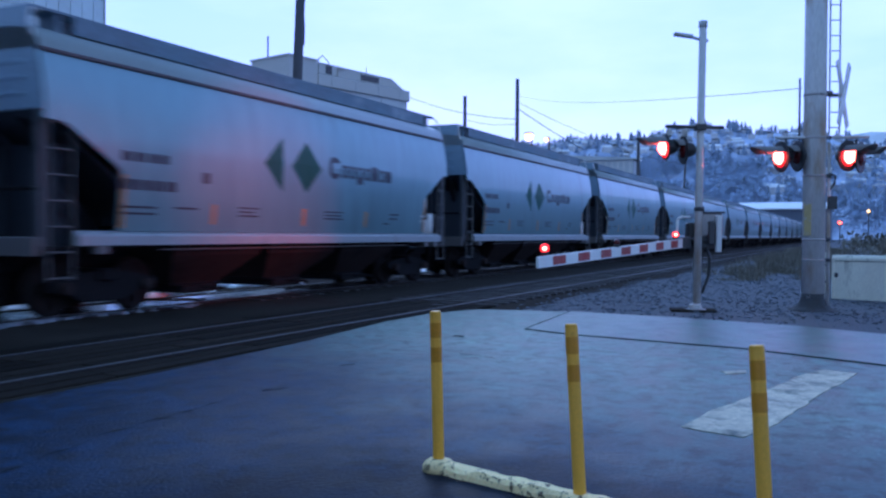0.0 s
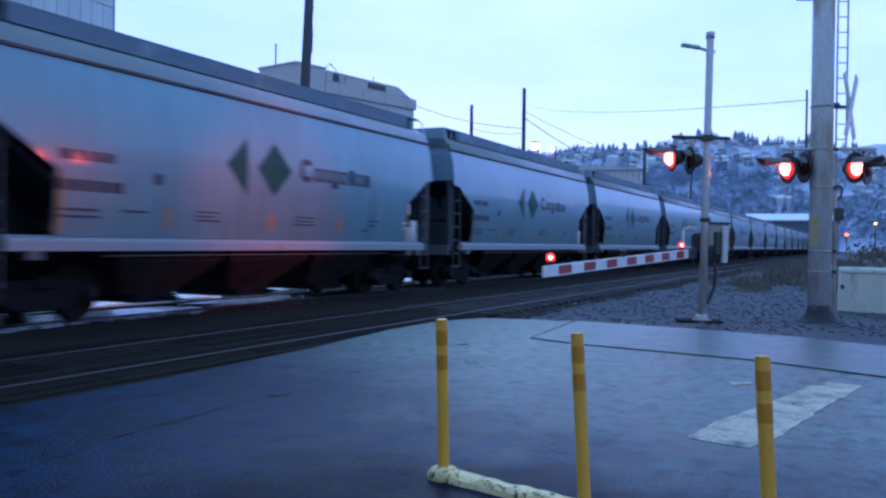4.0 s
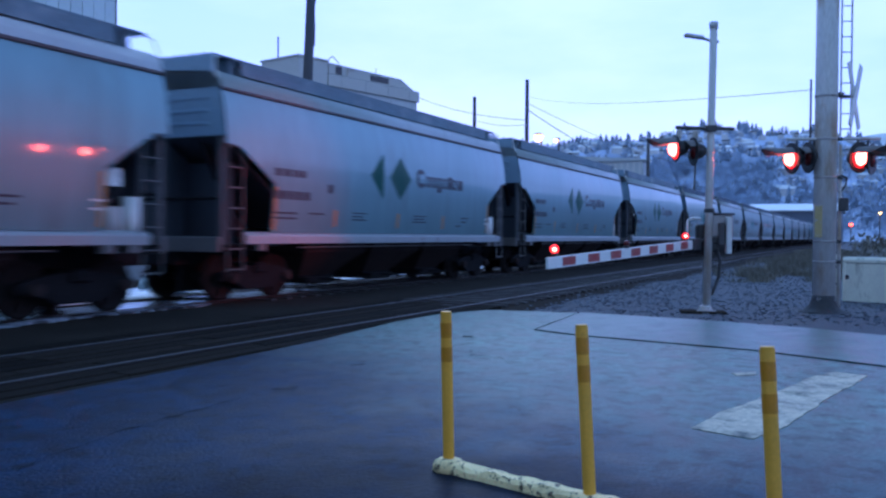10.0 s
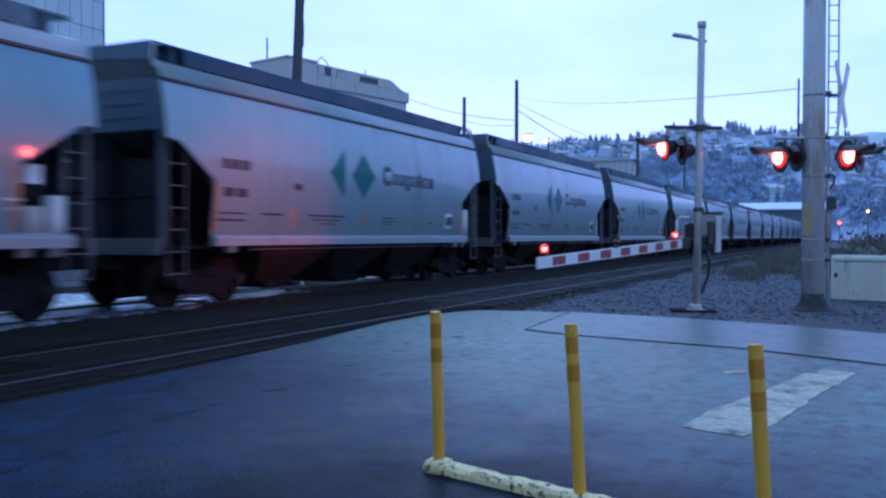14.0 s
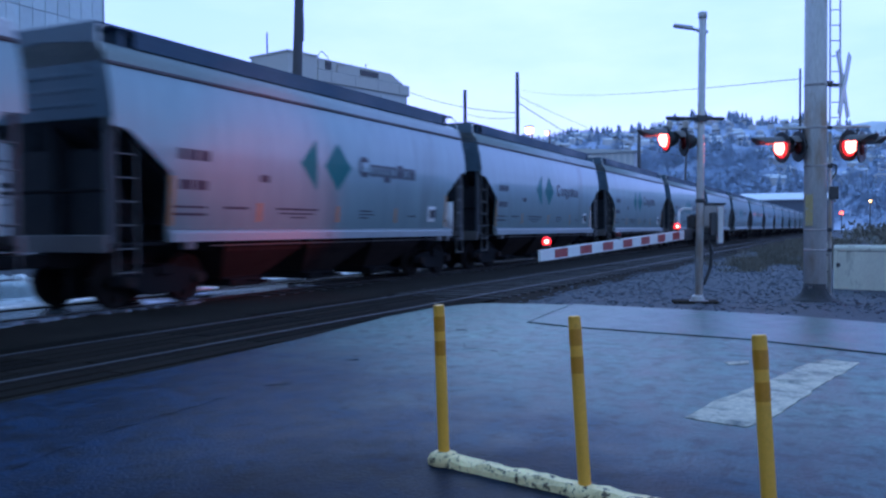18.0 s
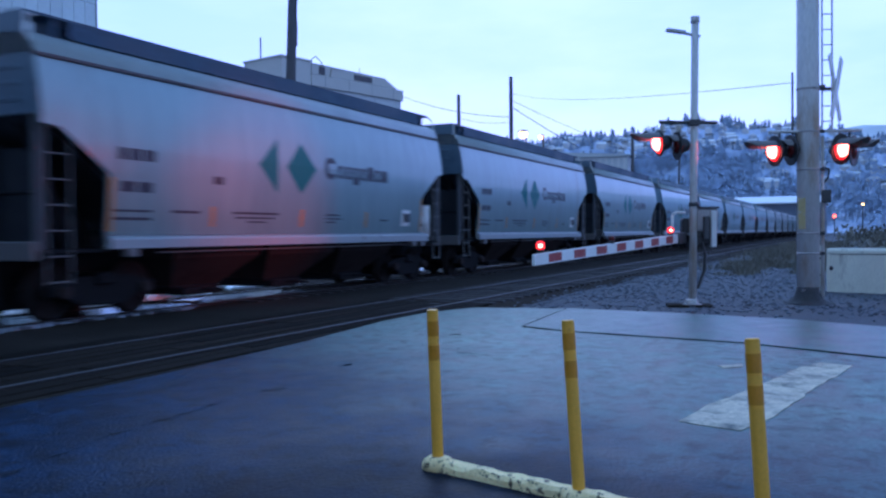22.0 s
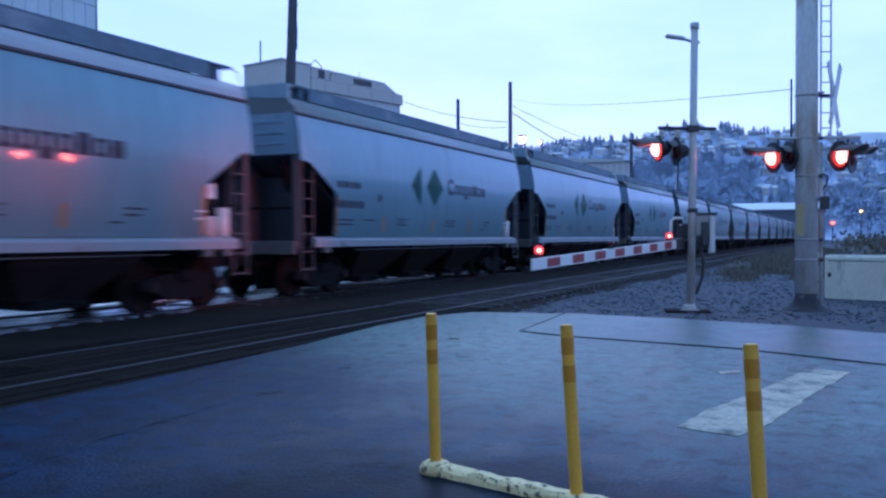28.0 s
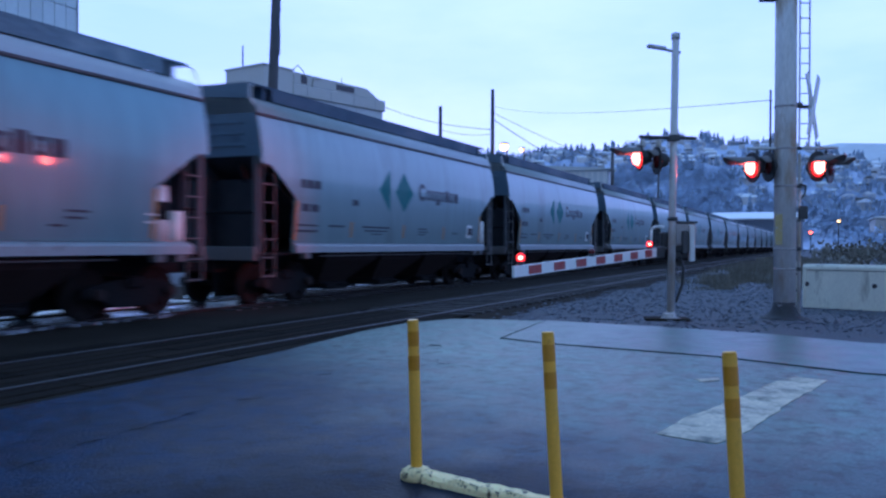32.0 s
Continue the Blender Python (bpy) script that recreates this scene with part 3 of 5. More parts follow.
def crossing_planks():
    top = thing("crossing_deck", pose(0, 7.63 + bend(0), 0, 0, 0, math.degrees(SKEW)), "dark timber planks of the level crossing deck", "crossing deck", kind="structure")
    kinds = {}
    rnd = random.Random(9)
    for row, (y, w) in enumerate(((-1.22, .24), (-0.96, .24), (-0.55, .26), (-0.27, .26), (0.0, .26), (0.27, .26), (0.55, .26), (0.96, .24), (1.22, .24))):
        x = 2.0 - rnd.random()
        while x < 14.6:
            ln = 2.4
            if w not in kinds:
                kinds[w] = part("plank", boxed(0, ln - .012, -w / 2 + .006, w / 2 - .006, -.2, -.012, 0.01), "plank", top)
                kinds[w].matrix_basis = pose(x, y, 0)
            else:
                twin(kinds[w], pose(x, y, rnd.uniform(-.008, .0), rnd.uniform(-.4, .4), 0, 0))
            x += ln


crossing_planks()


def snow_patch(pts, h, seed, mat="snow"):
    """A low bank of old snow with an uneven rim."""
    bm = bmesh.new()
    rnd = random.Random(seed)
    n = len(pts)
    cx, cy = sum(p[0] for p in pts) / n, sum(p[1] for p in pts) / n
    fine = []
    for (x0, y0), (x1, y1) in zip(pts, pts[1:] + pts[:1]):
        for k in range(8):
            fine.append((x0 + (x1 - x0) * k / 8 + rnd.uniform(-.12, .12), y0 + (y1 - y0) * k / 8 + rnd.uniform(-.12, .12)))
    rings = []
    for s, z in ((1.0, -0.12), (0.97, -0.02), (0.85, h * .6), (0.6, h), (0.3, h)):
        rings.append([bm.verts.new((cx + (x - cx) * s, cy + (y - cy) * s, z * (1 + rnd.uniform(-.25, .25) * (z > 0)))) for x, y in fine])
    m = len(fine)
    for A, B in zip(rings, rings[1:]):
        for k in range(m):
            bm.faces.new((A[k], A[(k + 1) % m], B[(k + 1) % m], B[k])).smooth = True
    bm.faces.new(rings[-1]).smooth = True
    tagged(part("snow_patch", bm, mat), "dirty white patch of old snow beyond the rails" if mat == "snow" else "wet thawing snow and ice between the rails", "snow", "snow patches", "structure")


snow_patch([(6.0, 13.7), (9.5, 13.4), (13.5, 13.6), (17.2, 14.0), (17.0, 15.6), (13.0, 16.6), (6.0, 16.8)], 0.05, 1)
snow_patch([(11.2, 15.2), (12.3, 14.9), (13.3, 15.3), (13.0, 16.0), (11.6, 16.2)], 0.40, 6)
snow_patch([(15.3, 15.2), (16.2, 14.9), (17.0, 15.3), (16.4, 16.0)], 0.34, 2)
snow_patch([(-4.0, 11.45), (1.0, 11.35), (4.0, 11.40), (8.8, 11.33), (10.0, 11.40), (11.8, 11.52), (13.1, 11.40), (14.2, 11.75), (14.0, 13.1), (6.0, 13.2), (-4.0, 13.2)], -0.015, 7, "slush")
snow_patch([(14.4, 11.85), (16.2, 11.75), (18.5, 12.0), (18.6, 13.1), (14.5, 13.1)], -0.015, 8, "slush")
snow_patch([(18.2, 14.3), (21.5, 14.3), (21.4, 15.2), (18.3, 15.2)], 0.04, 3)
snow_patch([(23.5, 14.4), (40.0, 14.6), (40.0, 16.2), (24.0, 16.0)], 0.04, 4)
snow_patch([(-4, 13.8), (5.2, 13.8), (5.0, 16.5), (-4, 16.6)], 0.05, 5)


# ---------------------------------------------------------------- posts and kerb at the roadside
def build_kerb():
    bm = bmesh.new()
    a, b = Vector((4.588, 2.185, 0)), Vector((3.98, 0.10, 0))
    d = (b - a).normalized()
    w = Vector((-d.y, d.x, 0))
    n = 40
    prof = [(-.064, -.05), (-.060, .028), (-.040, .052), (.030, .055), (.054, .032), (.064, -.05)]
    rings = []
    for k in range(n + 1):
        c = a + (b - a) * k / n
        rings.append([bm.verts.new(c + w * (p[0] + 0.016 * noise.noise(Vector((k * .5, i, 1)))) + Vector((0, 0, p[1] + (0.018 * noise.noise(Vector((k * .45, i * 2.0, 7))) if p[1] > 0 else 0)))) for i, p in enumerate(prof)])
    for A, B in zip(rings, rings[1:]):
        for k in range(5):
            bm.faces.new((A[k], B[k], B[k + 1], A[k + 1]))
    bm.faces.new(rings[0])
    bm.faces.new(rings[-1][::-1])
    bmesh.ops.recalc_face_normals(bm, faces=bm.faces)
    tagged(part("kerb", bm, "kerb"), "low concrete kerb with chipped yellow and white paint", "kerb")


build_kerb()


def marker_post(x, y, lx, ly, sunk=0.0):
    top = thing("marker_post", pose(x, y, 0.05 - sunk), "yellow plastic marker post with two dull orange bands", "marker post", "marker posts")
    h, r = 0.875, 0.033
    L = Vector((lx, ly, 0))

    def c(z):
        return L * (z / h) + Vector((0, 0, z))
    bm = bmesh.new()
    rod(bm, c(0.0), c(h - .30), r, 14, cap=False)
    rod(bm, c(h - .30), c(h - .012), r * .985, 14, cap=False)
    rod(bm, c(h - .012), c(h), r * .985, 14, r * .85)
    part("post", bm, "yellow", top)
    for lo, hi in ((.065, .15), (.205, .29)):
        part("band", rod(bmesh.new(), c(h - hi), c(h - lo), r * 1.03, 14, cap=False), "band", top, "dull orange reflective band")
    bm = revolve(bmesh.new(), [(.088, -.06), (.086, -.012), (.072, .010), (.046, .019), (.034, .022)], (0, 0, 0), (0, 0, 1), 16)
    for v in bm.verts:
        v.co += noise.noise_vector(v.co * 22 + Vector((x * 9, y * 9, 0))) * .007
    part("foot", bm, "kerb", top, "chipped cream mortar boss round the foot")


marker_post(4.565, 2.115, -.045, .006)
marker_post(4.295, 1.20, .010, .056, .013)
marker_post(4.03, 0.290, .025, .054, .040)


# ---------------------------------------------------------------- signals
def signal_head(parent, at, aim, lit, visor=0.34, disc=0.30):
    """A round crossing light: large dark backing disc, red lens, half-tube visor over it, hung from a pipe."""
    d = Vector(aim).normalized()
    o = Vector(at)
    head = part("lamp_housing", revolve(bmesh.new(), [(.07, -.24), (.12, -.20), (.155, -.10), (.16, -.012)], o, d, 18), "black", parent)
    part("backing_disc", revolve(bmesh.new(), [(disc - .02, -.016), (disc, -.010), (disc, -.002), (.17, .0)], o, d, 28), "visor", head, "large round dark backing disc")
    part("disc_rim", revolve(bmesh.new(), [(disc - .004, -.014), (disc + .008, -.010), (disc + .008, .010), (disc - .004, .014)], o, d, 28), "black", head)
    if lit:
        part("lens", revolve(bmesh.new(), [(.158, .004), (.154, .05), (.122, .098), (.070, .128), (.008, .136)], o, d, 20), "red_hot", head, "brightly lit red lens")
        # glowing ring stands in for the red halo of the bright lens
        part("lens_rim", revolve(bmesh.new(), [(.212, .004), (.206, .02), (.159, .03)], o, d, 20), "red_rim", head, "red glowing ring for the halo round the lens")
    else:
        part("lens", revolve(bmesh.new(), [(.165, .004), (.15, .04), (.08, .06), (.01, .07)], o, d, 20), "red_dark", head, "unlit dark red lens")
    bm = bmesh.new()
    side = d.cross(Vector((0, 0, 1))).normalized()
    up = side.cross(d)
    A, B, C, E = [], [], [], []
    n = 18
    for k in range(n + 1):
        a = radians(22 + 136 * k / n)
        ln = visor * (0.34 + 0.66 * max(0.0, math.sin(a)) ** .7)
        r = side * math.cos(a) + up * math.sin(a)
        A.append(bm.verts.new(o + r * .214))
        B.append(bm.verts.new(o + r * .218 + d * ln))
        C.append(bm.verts.new(o + r * .207))
        E.append(bm.verts.new(o + r * .211 + d * ln))
    for k in range(n):
        for q in ((A[k], A[k + 1], B[k + 1], B[k]), (C[k + 1], C[k], E[k], E[k + 1]), (B[k], B[k + 1], E[k + 1], E[k])):
            bm.faces.new(q).smooth = True
    part("visor", bm, "visor", head, "deep weathered visor")
    return head


TO_TRAIN = (-0.56, 0.83, -0.06)
TO_ROAD = (-0.60, -0.80, -0.05)


def tall_mast():
    g = thing("signal_mast", pose(0, 0, 0), "tall galvanised signal mast with ladder, red lights and crossbuck", "signal mast")
    x, y = 18.67, 0.545
    bm = bmesh.new()
    rod(bm, (x, y, -.2), (x, y, 8.2), .215, 24, .205)
    part("mast", bm, "galv", g)
    bm = revolve(bmesh.new(), [(.52, -.12), (.37, -.07), (.28, .0), (.24, .09), (.222, .17), (.216, .24)], (x, y, 0), (0, 0, 1), 28)
    for v in bm.verts:
        if v.co.z < .2:
            v.co += noise.noise_vector(v.co * 5) * .05
    part("mast_foot", bm, "ground", g, "dirt and grit heaped round the foot")
    for z in (.90, 1.30, 2.55, 3.30, 4.14, 6.9):
        part("clamp_band", revolve(bmesh.new(), [(.216, -.02), (.223, -.016), (.223, .016), (.216, .02)], (x, y, z), (0, 0, 1), 20), "box_grey", g)
        part("band_lug", boxed(x - .03, x + .05, y - .30, y - .21, z - .035, z + .035, .008), "dark_steel", g)
    part("sign_plate", prism(bmesh.new(), [(-.13, 1.38), (.13, 1.38), (.13, 2.0), (-.13, 2.0)], "y", -.006, .006), "old_yellow", g, "faded yellow vertical plate").matrix_basis = pose(x - .205, y + .05, 0, 0, 0, -73)
    # ladder on the far side of the road lane
    lx, ly = 18.775, 0.13
    lad = part("ladder", rod(bmesh.new(), (lx + .02, ly - .02, 3.35), (lx + .02, ly - .02, 8.2), .018, 6), "galv", g, "galvanised steel ladder")
    part("rail", rod(bmesh.new(), (lx - .055, ly + .16, 3.35), (lx - .055, ly + .16, 8.2), .018, 6), "galv", lad)
    for k in range(16):
        z = 3.5 + .30 * k
        part("rung", rod(bmesh.new(), (lx - .055, ly + .16, z), (lx + .02, ly - .02, z), .012, 6), "galv", lad)
    for z in (4.2, 6.6):
        part("standoff", rod(bmesh.new(), (lx - .03, ly + .1, z), (x, y - .1, z), .02, 6), "dark_steel", lad)
    # conduit and cable box
    part("conduit", rod(bmesh.new(), (x + .02, y + .285, 3.0), (x + .02, y + .285, 4.50), .02, 8), "dark_steel", g)
    part("conduit", rod(bmesh.new(), (x + .12, y - .26, 0), (x + .12, y - .26, 3.2), .035, 8), "galv", g)
    part("cable_coil", pipe(bmesh.new(), [(x + .1, y - .25, 2.25), (x + .16, y - .36, 2.4), (x + .12, y - .38, 2.55), (x + .06, y - .27, 2.6)], .02), "dark_steel", g)
    part("junction_box", boxed(x - .05, x + .12, y - .42, y - .25, 1.9, 2.15, .01), "dark_steel", g)
    # crossarm with two pairs of lights
    part("crossarm", rod(bmesh.new(), (18.33, 1.25, 3.30), (19.05, -.42, 3.32), .03, 8), "galv", g)
    for px, py in ((18.42, 1.06), (18.56, .76), (18.92, -.02), (19.0, -.2)):
        part("drop_pipe", rod(bmesh.new(), (px, py, 3.30), (px, py, 3.05), .022, 6), "dark_steel", g)
    signal_head(g, (18.40, 1.15, 2.93), TO_TRAIN, True, .62)
    signal_head(g, (18.58, .86, 2.95), (-.48, .87, -.05), False, .22)
    signal_head(g, (18.90, -.05, 2.95), TO_ROAD, True, .60)
    signal_head(g, (19.04, -.28, 2.92), (-.30, -.95, -.05), False, .46)
    # crossbuck seen nearly edge-on
    cb = part("crossbuck", boxed(-.70, .70, -.012, .012, -.09, .09, .004), "white", g, "white wooden crossbuck boards")
    cb.matrix_basis = pose(18.95, .03, 4.17, 0, -63, -17)
    twin(cb, pose(18.96, .06, 4.17, 0, 63, -17))
    part("bracket", rod(bmesh.new(), (x, y - .2, 4.14), (18.95, .04, 4.16), .03, 8), "dark_steel", g)
    # stub of the arm that reaches out over the road
    part("arm_box", boxed(-.52, -.21, -.1, .1, 6.25, 6.42, .01), "dark_steel", g).matrix_basis = pose(x, y, 0, 0, 0, -65)


tall_mast()


def side_signal():
    """Unseen signal beyond the barrier, added for its red reflection on the cars."""
    x, y = 20.25, -3.25
    g = thing("side_signal", pose(x, y, 0), "galvanised signal post with a lit red crossing light", "signal mast")
    part("mast", rod(bmesh.new(), (0, 0, -.15), (0, 0, 4.3), .07, 14, .065), "galv", g)
    part("base_plate", revolve(bmesh.new(), [(.20, -.10), (.20, -.05), (.11, -.03), (.09, .05)], (0, 0, 0), (0, 0, 1), 8), "box_grey", g)
    part("crossarm", rod(bmesh.new(), (-.2, .42, 3.40), (.2, -.42, 3.40), .03, 8), "galv", g)
    part("drop_pipe", rod(bmesh.new(), (-.17, .36, 3.40), (-.17, .36, 3.0), .022, 6), "dark_steel", g)
    signal_head(g, (-.22, .42, 2.96), TO_TRAIN, True, .40)


side_signal()


def gate():
    g = thing("crossing_gate", pose(0, 0, 0), "lowered crossing gate with a red and white striped arm", "crossing gate")
    x, y = 17.42, 2.555
    part("mast", rod(bmesh.new(), (x - .05, y + .03, -.1), (x + .05, y - .03, 5.42), .075, 16, .07), "galv", g)
    part("mast_cap", rod(bmesh.new(), (x + .05, y - .03, 5.40), (x + .05, y - .03, 5.52), .085, 12), "galv", g)
    part("base_plate", revolve(bmesh.new(), [(.20, -.10), (.20, -.055), (.115, -.035), (.10, .03), (.085, .06)], (x - .05, y + .03, 0), (0, 0, 1), 8), "box_grey", g)
    part("base_shoe", boxed(-.16, .02, -.09, .09, -.05, .04, .015), "galv", g).matrix_basis = pose(x - .12, y + .12, 0, 0, 0, 115)
    part("base_slab", boxed(-.44, .42, -.30, .30, -.12, -.055, .02), "dirt", g, "dark dirty slab under the mast").matrix_basis = pose(x - .05, y + .10, 0, 0, 0, 104)
    fl = part("flood_arm", pipe(bmesh.new(), [(x + .08, y - .12, 5.14), (x + .04, y, 5.16), (x - .06, y + .2, 5.22)], .03, 8), "galv", g)
    part("flood_head", boxed(-.02, .36, -.06, .06, -.035, .035, .02), "galv", fl).matrix_basis = pose(x - .04, y + .16, 5.22, 0, -8, 114)
    part("crossarm", rod(bmesh.new(), (17.12, 3.16, 3.48), (17.60, 2.14, 3.46), .035, 8), "dark_steel", g)
    part("crossarm_clamp", boxed(-.1, .1, -.12, .12, 3.40, 3.52, .01), "dark_steel", g).matrix_basis = pose(x, y, 0, 0, 0, -65)
    for px, py in ((17.17, 3.10), (17.30, 2.82)):
        part("drop_pipe", rod(bmesh.new(), (px, py, 3.47), (px, py, 3.1), .03, 8), "galv", g)
        part("hanger_clamp", boxed(px - .07, px + .07, py - .05, py + .05, 3.28, 3.42, .02), "galv", g)
    signal_head(g, (17.17, 3.17, 3.08), (-.50, .86, -.06), True, .56, .25)
    signal_head(g, (17.34, 2.86, 3.03), (-.50, .86, -.05), False, .2, .27)
    # mechanism
    mech = part("mechanism_box", boxed(-.20, .26, -.15, .15, 1.36, 1.80, .03), "box_grey", g, "grey gate mechanism box")
    mech.matrix_basis = pose(x + .22, y - .13, 0, 0, 0, -65)
    part("box_door", boxed(-.14, .20, -.162, -.148, 1.40, 1.74, .004), "box_grey", mech)
    part("latch", boxed(.14, .17, -.18, -.16, 1.5, 1.6, .004), "dark_steel", mech)
    part("mechanism_lid", boxed(-.22, .28, -.17, .17, 1.80, 1.835, .01), "dark_steel", mech)
    part("clamp_band", revolve(bmesh.new(), [(.10, -.04), (.10, .04)], (x, y, 1.88), (0, 0, 1), 12), "dark_steel", g)
    part("mount_bracket", boxed(-.24, .16, -.10, .10, 1.10, 1.26, .02), "dark_steel", mech)
    part("mount_plate", boxed(-.16, .16, -.13, .13, 1.24, 1.37, .02), "dark_steel", mech)
    part("pivot_cover", boxed(-.42, -.24, -.10, .10, 1.32, 1.62, .03), "black", mech, "black pivot cover")
    part("guard_bar", pipe(bmesh.new(), [(17.30, 2.70, 1.72), (17.25, 2.86, 1.73), (17.22, 2.93, 1.68), (17.21, 2.94, 1.30)], .027, 8), "white", g, "white bent guard bar")
    part("counterweight", boxed(-.05, .05, -.07, .07, 1.05, 1.76, .015), "white", g, "white counterweight plate").matrix_basis = pose(17.52, 2.21, 0, 0, 0, -65)
    part("counterweight", boxed(-.06, .06, -.05, .05, 1.2, 1.65, .015), "dark_steel", g).matrix_basis = pose(17.47, 2.33, 0, 0, 0, -65)
    part("cable", pipe(bmesh.new(), [(17.50, 2.42, 1.15), (17.52, 2.36, .9), (17.50, 2.38, .6), (17.44, 2.46, .35), (17.42, 2.5, .25)], .03), "black", g)
    # striped arm
    a, b = Vector((17.28, 2.76, 1.235)), Vector((10.66, 3.57, 1.01))
    ln = (b - a).length
    arm = part("gate_arm", boxed(.1, (b - a).length - .02, -.010, .010, -.06, .06), "arm_white", g, "red and white striped boom")
    arm.matrix_basis = Matrix.Translation(a) @ (b - a).to_track_quat("X", "Z").to_matrix().to_4x4()
    pitch = .43
    n = int(ln / pitch)
    off = ln - n * pitch
    for k in range(n + 1):
        x0 = 0 if k == 0 else off + (k - 1) * pitch
        x1 = off + k * pitch
        h0 = .085 - .012 * x0 / ln
        red = (n - k) % 2 == 1
        part("stripe_segment", boxed(x0, x1, -.018, .018, -h0, h0), "arm_white", arm, "white band")
        if red:
            part("stripe_segment", boxed(x0 + .005, x1 - .005, -.021, .021, -h0 * .78, h0 * .78), "arm_red", arm, "red band")
    for s, st in ((ln - .22, 1), (.75, 1)):
        lampo = part("arm_lamp", rod(bmesh.new(), (s, 0, .09), (s, 0, .13), .05, 10), "black", arm)
        part("lens", revolve(bmesh.new(), [(.04, 0), (.062, .035), (.055, .09), (.02, .115)], (s, 0, .12), (0, 0, 1), 12), "red_rim", lampo, "lit red lamp")
        part("bulb", revolve(bmesh.new(), [(.01, 0), (.032, .014), (.032, .045), (.01, .058)], (s + .046, .022, .145), (0, 0, 1), 10), "red_hot", lampo, "bright bulb behind the lens")
    s = 3.82
    lampo = part("arm_lamp", rod(bmesh.new(), (s, 0, .075), (s, 0, .12), .045, 10), "black", arm)
    part("lens", revolve(bmesh.new(), [(.035, 0), (.05, .03), (.045, .07), (.02, .09)], (s, 0, .11), (0, 0, 1), 12), "red_dark", lampo, "unlit dark red lamp")
    part("arm_clamp", boxed(-.15, .35, -.05, .05, -.11, .11, .02), "dark_steel", arm)


gate()


def barrier():
    prof = [(-.30, -.1), (.30, -.1), (.30, .06), (.16, .30), (.10, .94), (-.10, .94), (-.16, .30), (-.30, .06)]
    first = None
    d = Vector((-0.42, -1.06, 0)).normalized()
    start = Vector((22.62, 0.18, 0))
    ang = math.degrees(math.atan2(d.y, d.x))
    for k in range(4):
        p = start + d * 2.48 * k
        m = pose(p.x, p.y, 0, 0, 0, ang)
        if first is None:
            first = thing("barrier_block", m, "weathered pale concrete barrier block beside the gravel", "barrier", "barrier blocks")
            bm = bmesh.new()
            prism(bm, [(-.2, -.1), (.2, -.1), (.2, .88), (.17, .93), (-.17, .93), (-.2, .88)], "x", 0, 2.44)
            part("block", bm, "concrete", first)
            part("edge_rim", boxed(0, 2.44, -.222, -.198, .80, .875, .008), "concrete", first)
            for lo in (0, 2.37):
                part("edge_rim", boxed(lo, lo + .07, -.222, -.198, -.09, .797, .008), "concrete", first)
            # dark strip paints the shadow line below the rim
            part("top_joint", boxed(.07, 2.37, -.205, -.198, .785, .80, .002), "dark_steel", first, "dark strip standing for the shadow under the rim")
            for xx in (.10, 1.62):
                part("lifting_eye", rod(bmesh.new(), (xx, -.215, .46), (xx, -.19, .46), .055, 10), "dark_steel", first)
                part("lifting_eye", rod(bmesh.new(), (xx, .215, .46), (xx, .19, .46), .055, 10), "dark_steel", first)
        else:
            copy_thing(first, m)


barrier()


def end_post():
    g = thing("concrete_post", pose(22.95, .40, 0, 0, 0, 68), "short pale concrete post at the end of the barrier", "post")
    part("post", boxed(-.07, .07, -.08, .08, -.1, .98, .02), "concrete", g)
    for z in (.25, .66):
        part("steel_band", boxed(-.078, .078, -.088, .088, z, z + .05, .004), "dark_steel", g)


end_post()


# ---------------------------------------------------------------- the train


def side_y(z, out=0.0):
    """Half width of the bulging side at height z."""
    pts = ((1.39, 1.49), (1.9, 1.545), (2.5, 1.585), (2.9, 1.60), (3.4, 1.575), (3.8, 1.52), (4.15, 1.44), (4.35, 1.30), (4.47, 1.05), (4.54, 0.70))
    for (z0, a), (z1, b) in zip(pts, pts[1:]):
        if z <= z1:
            return a + (b - a) * (z - z0) / (z1 - z0) + out
    return pts[-1][1] + out


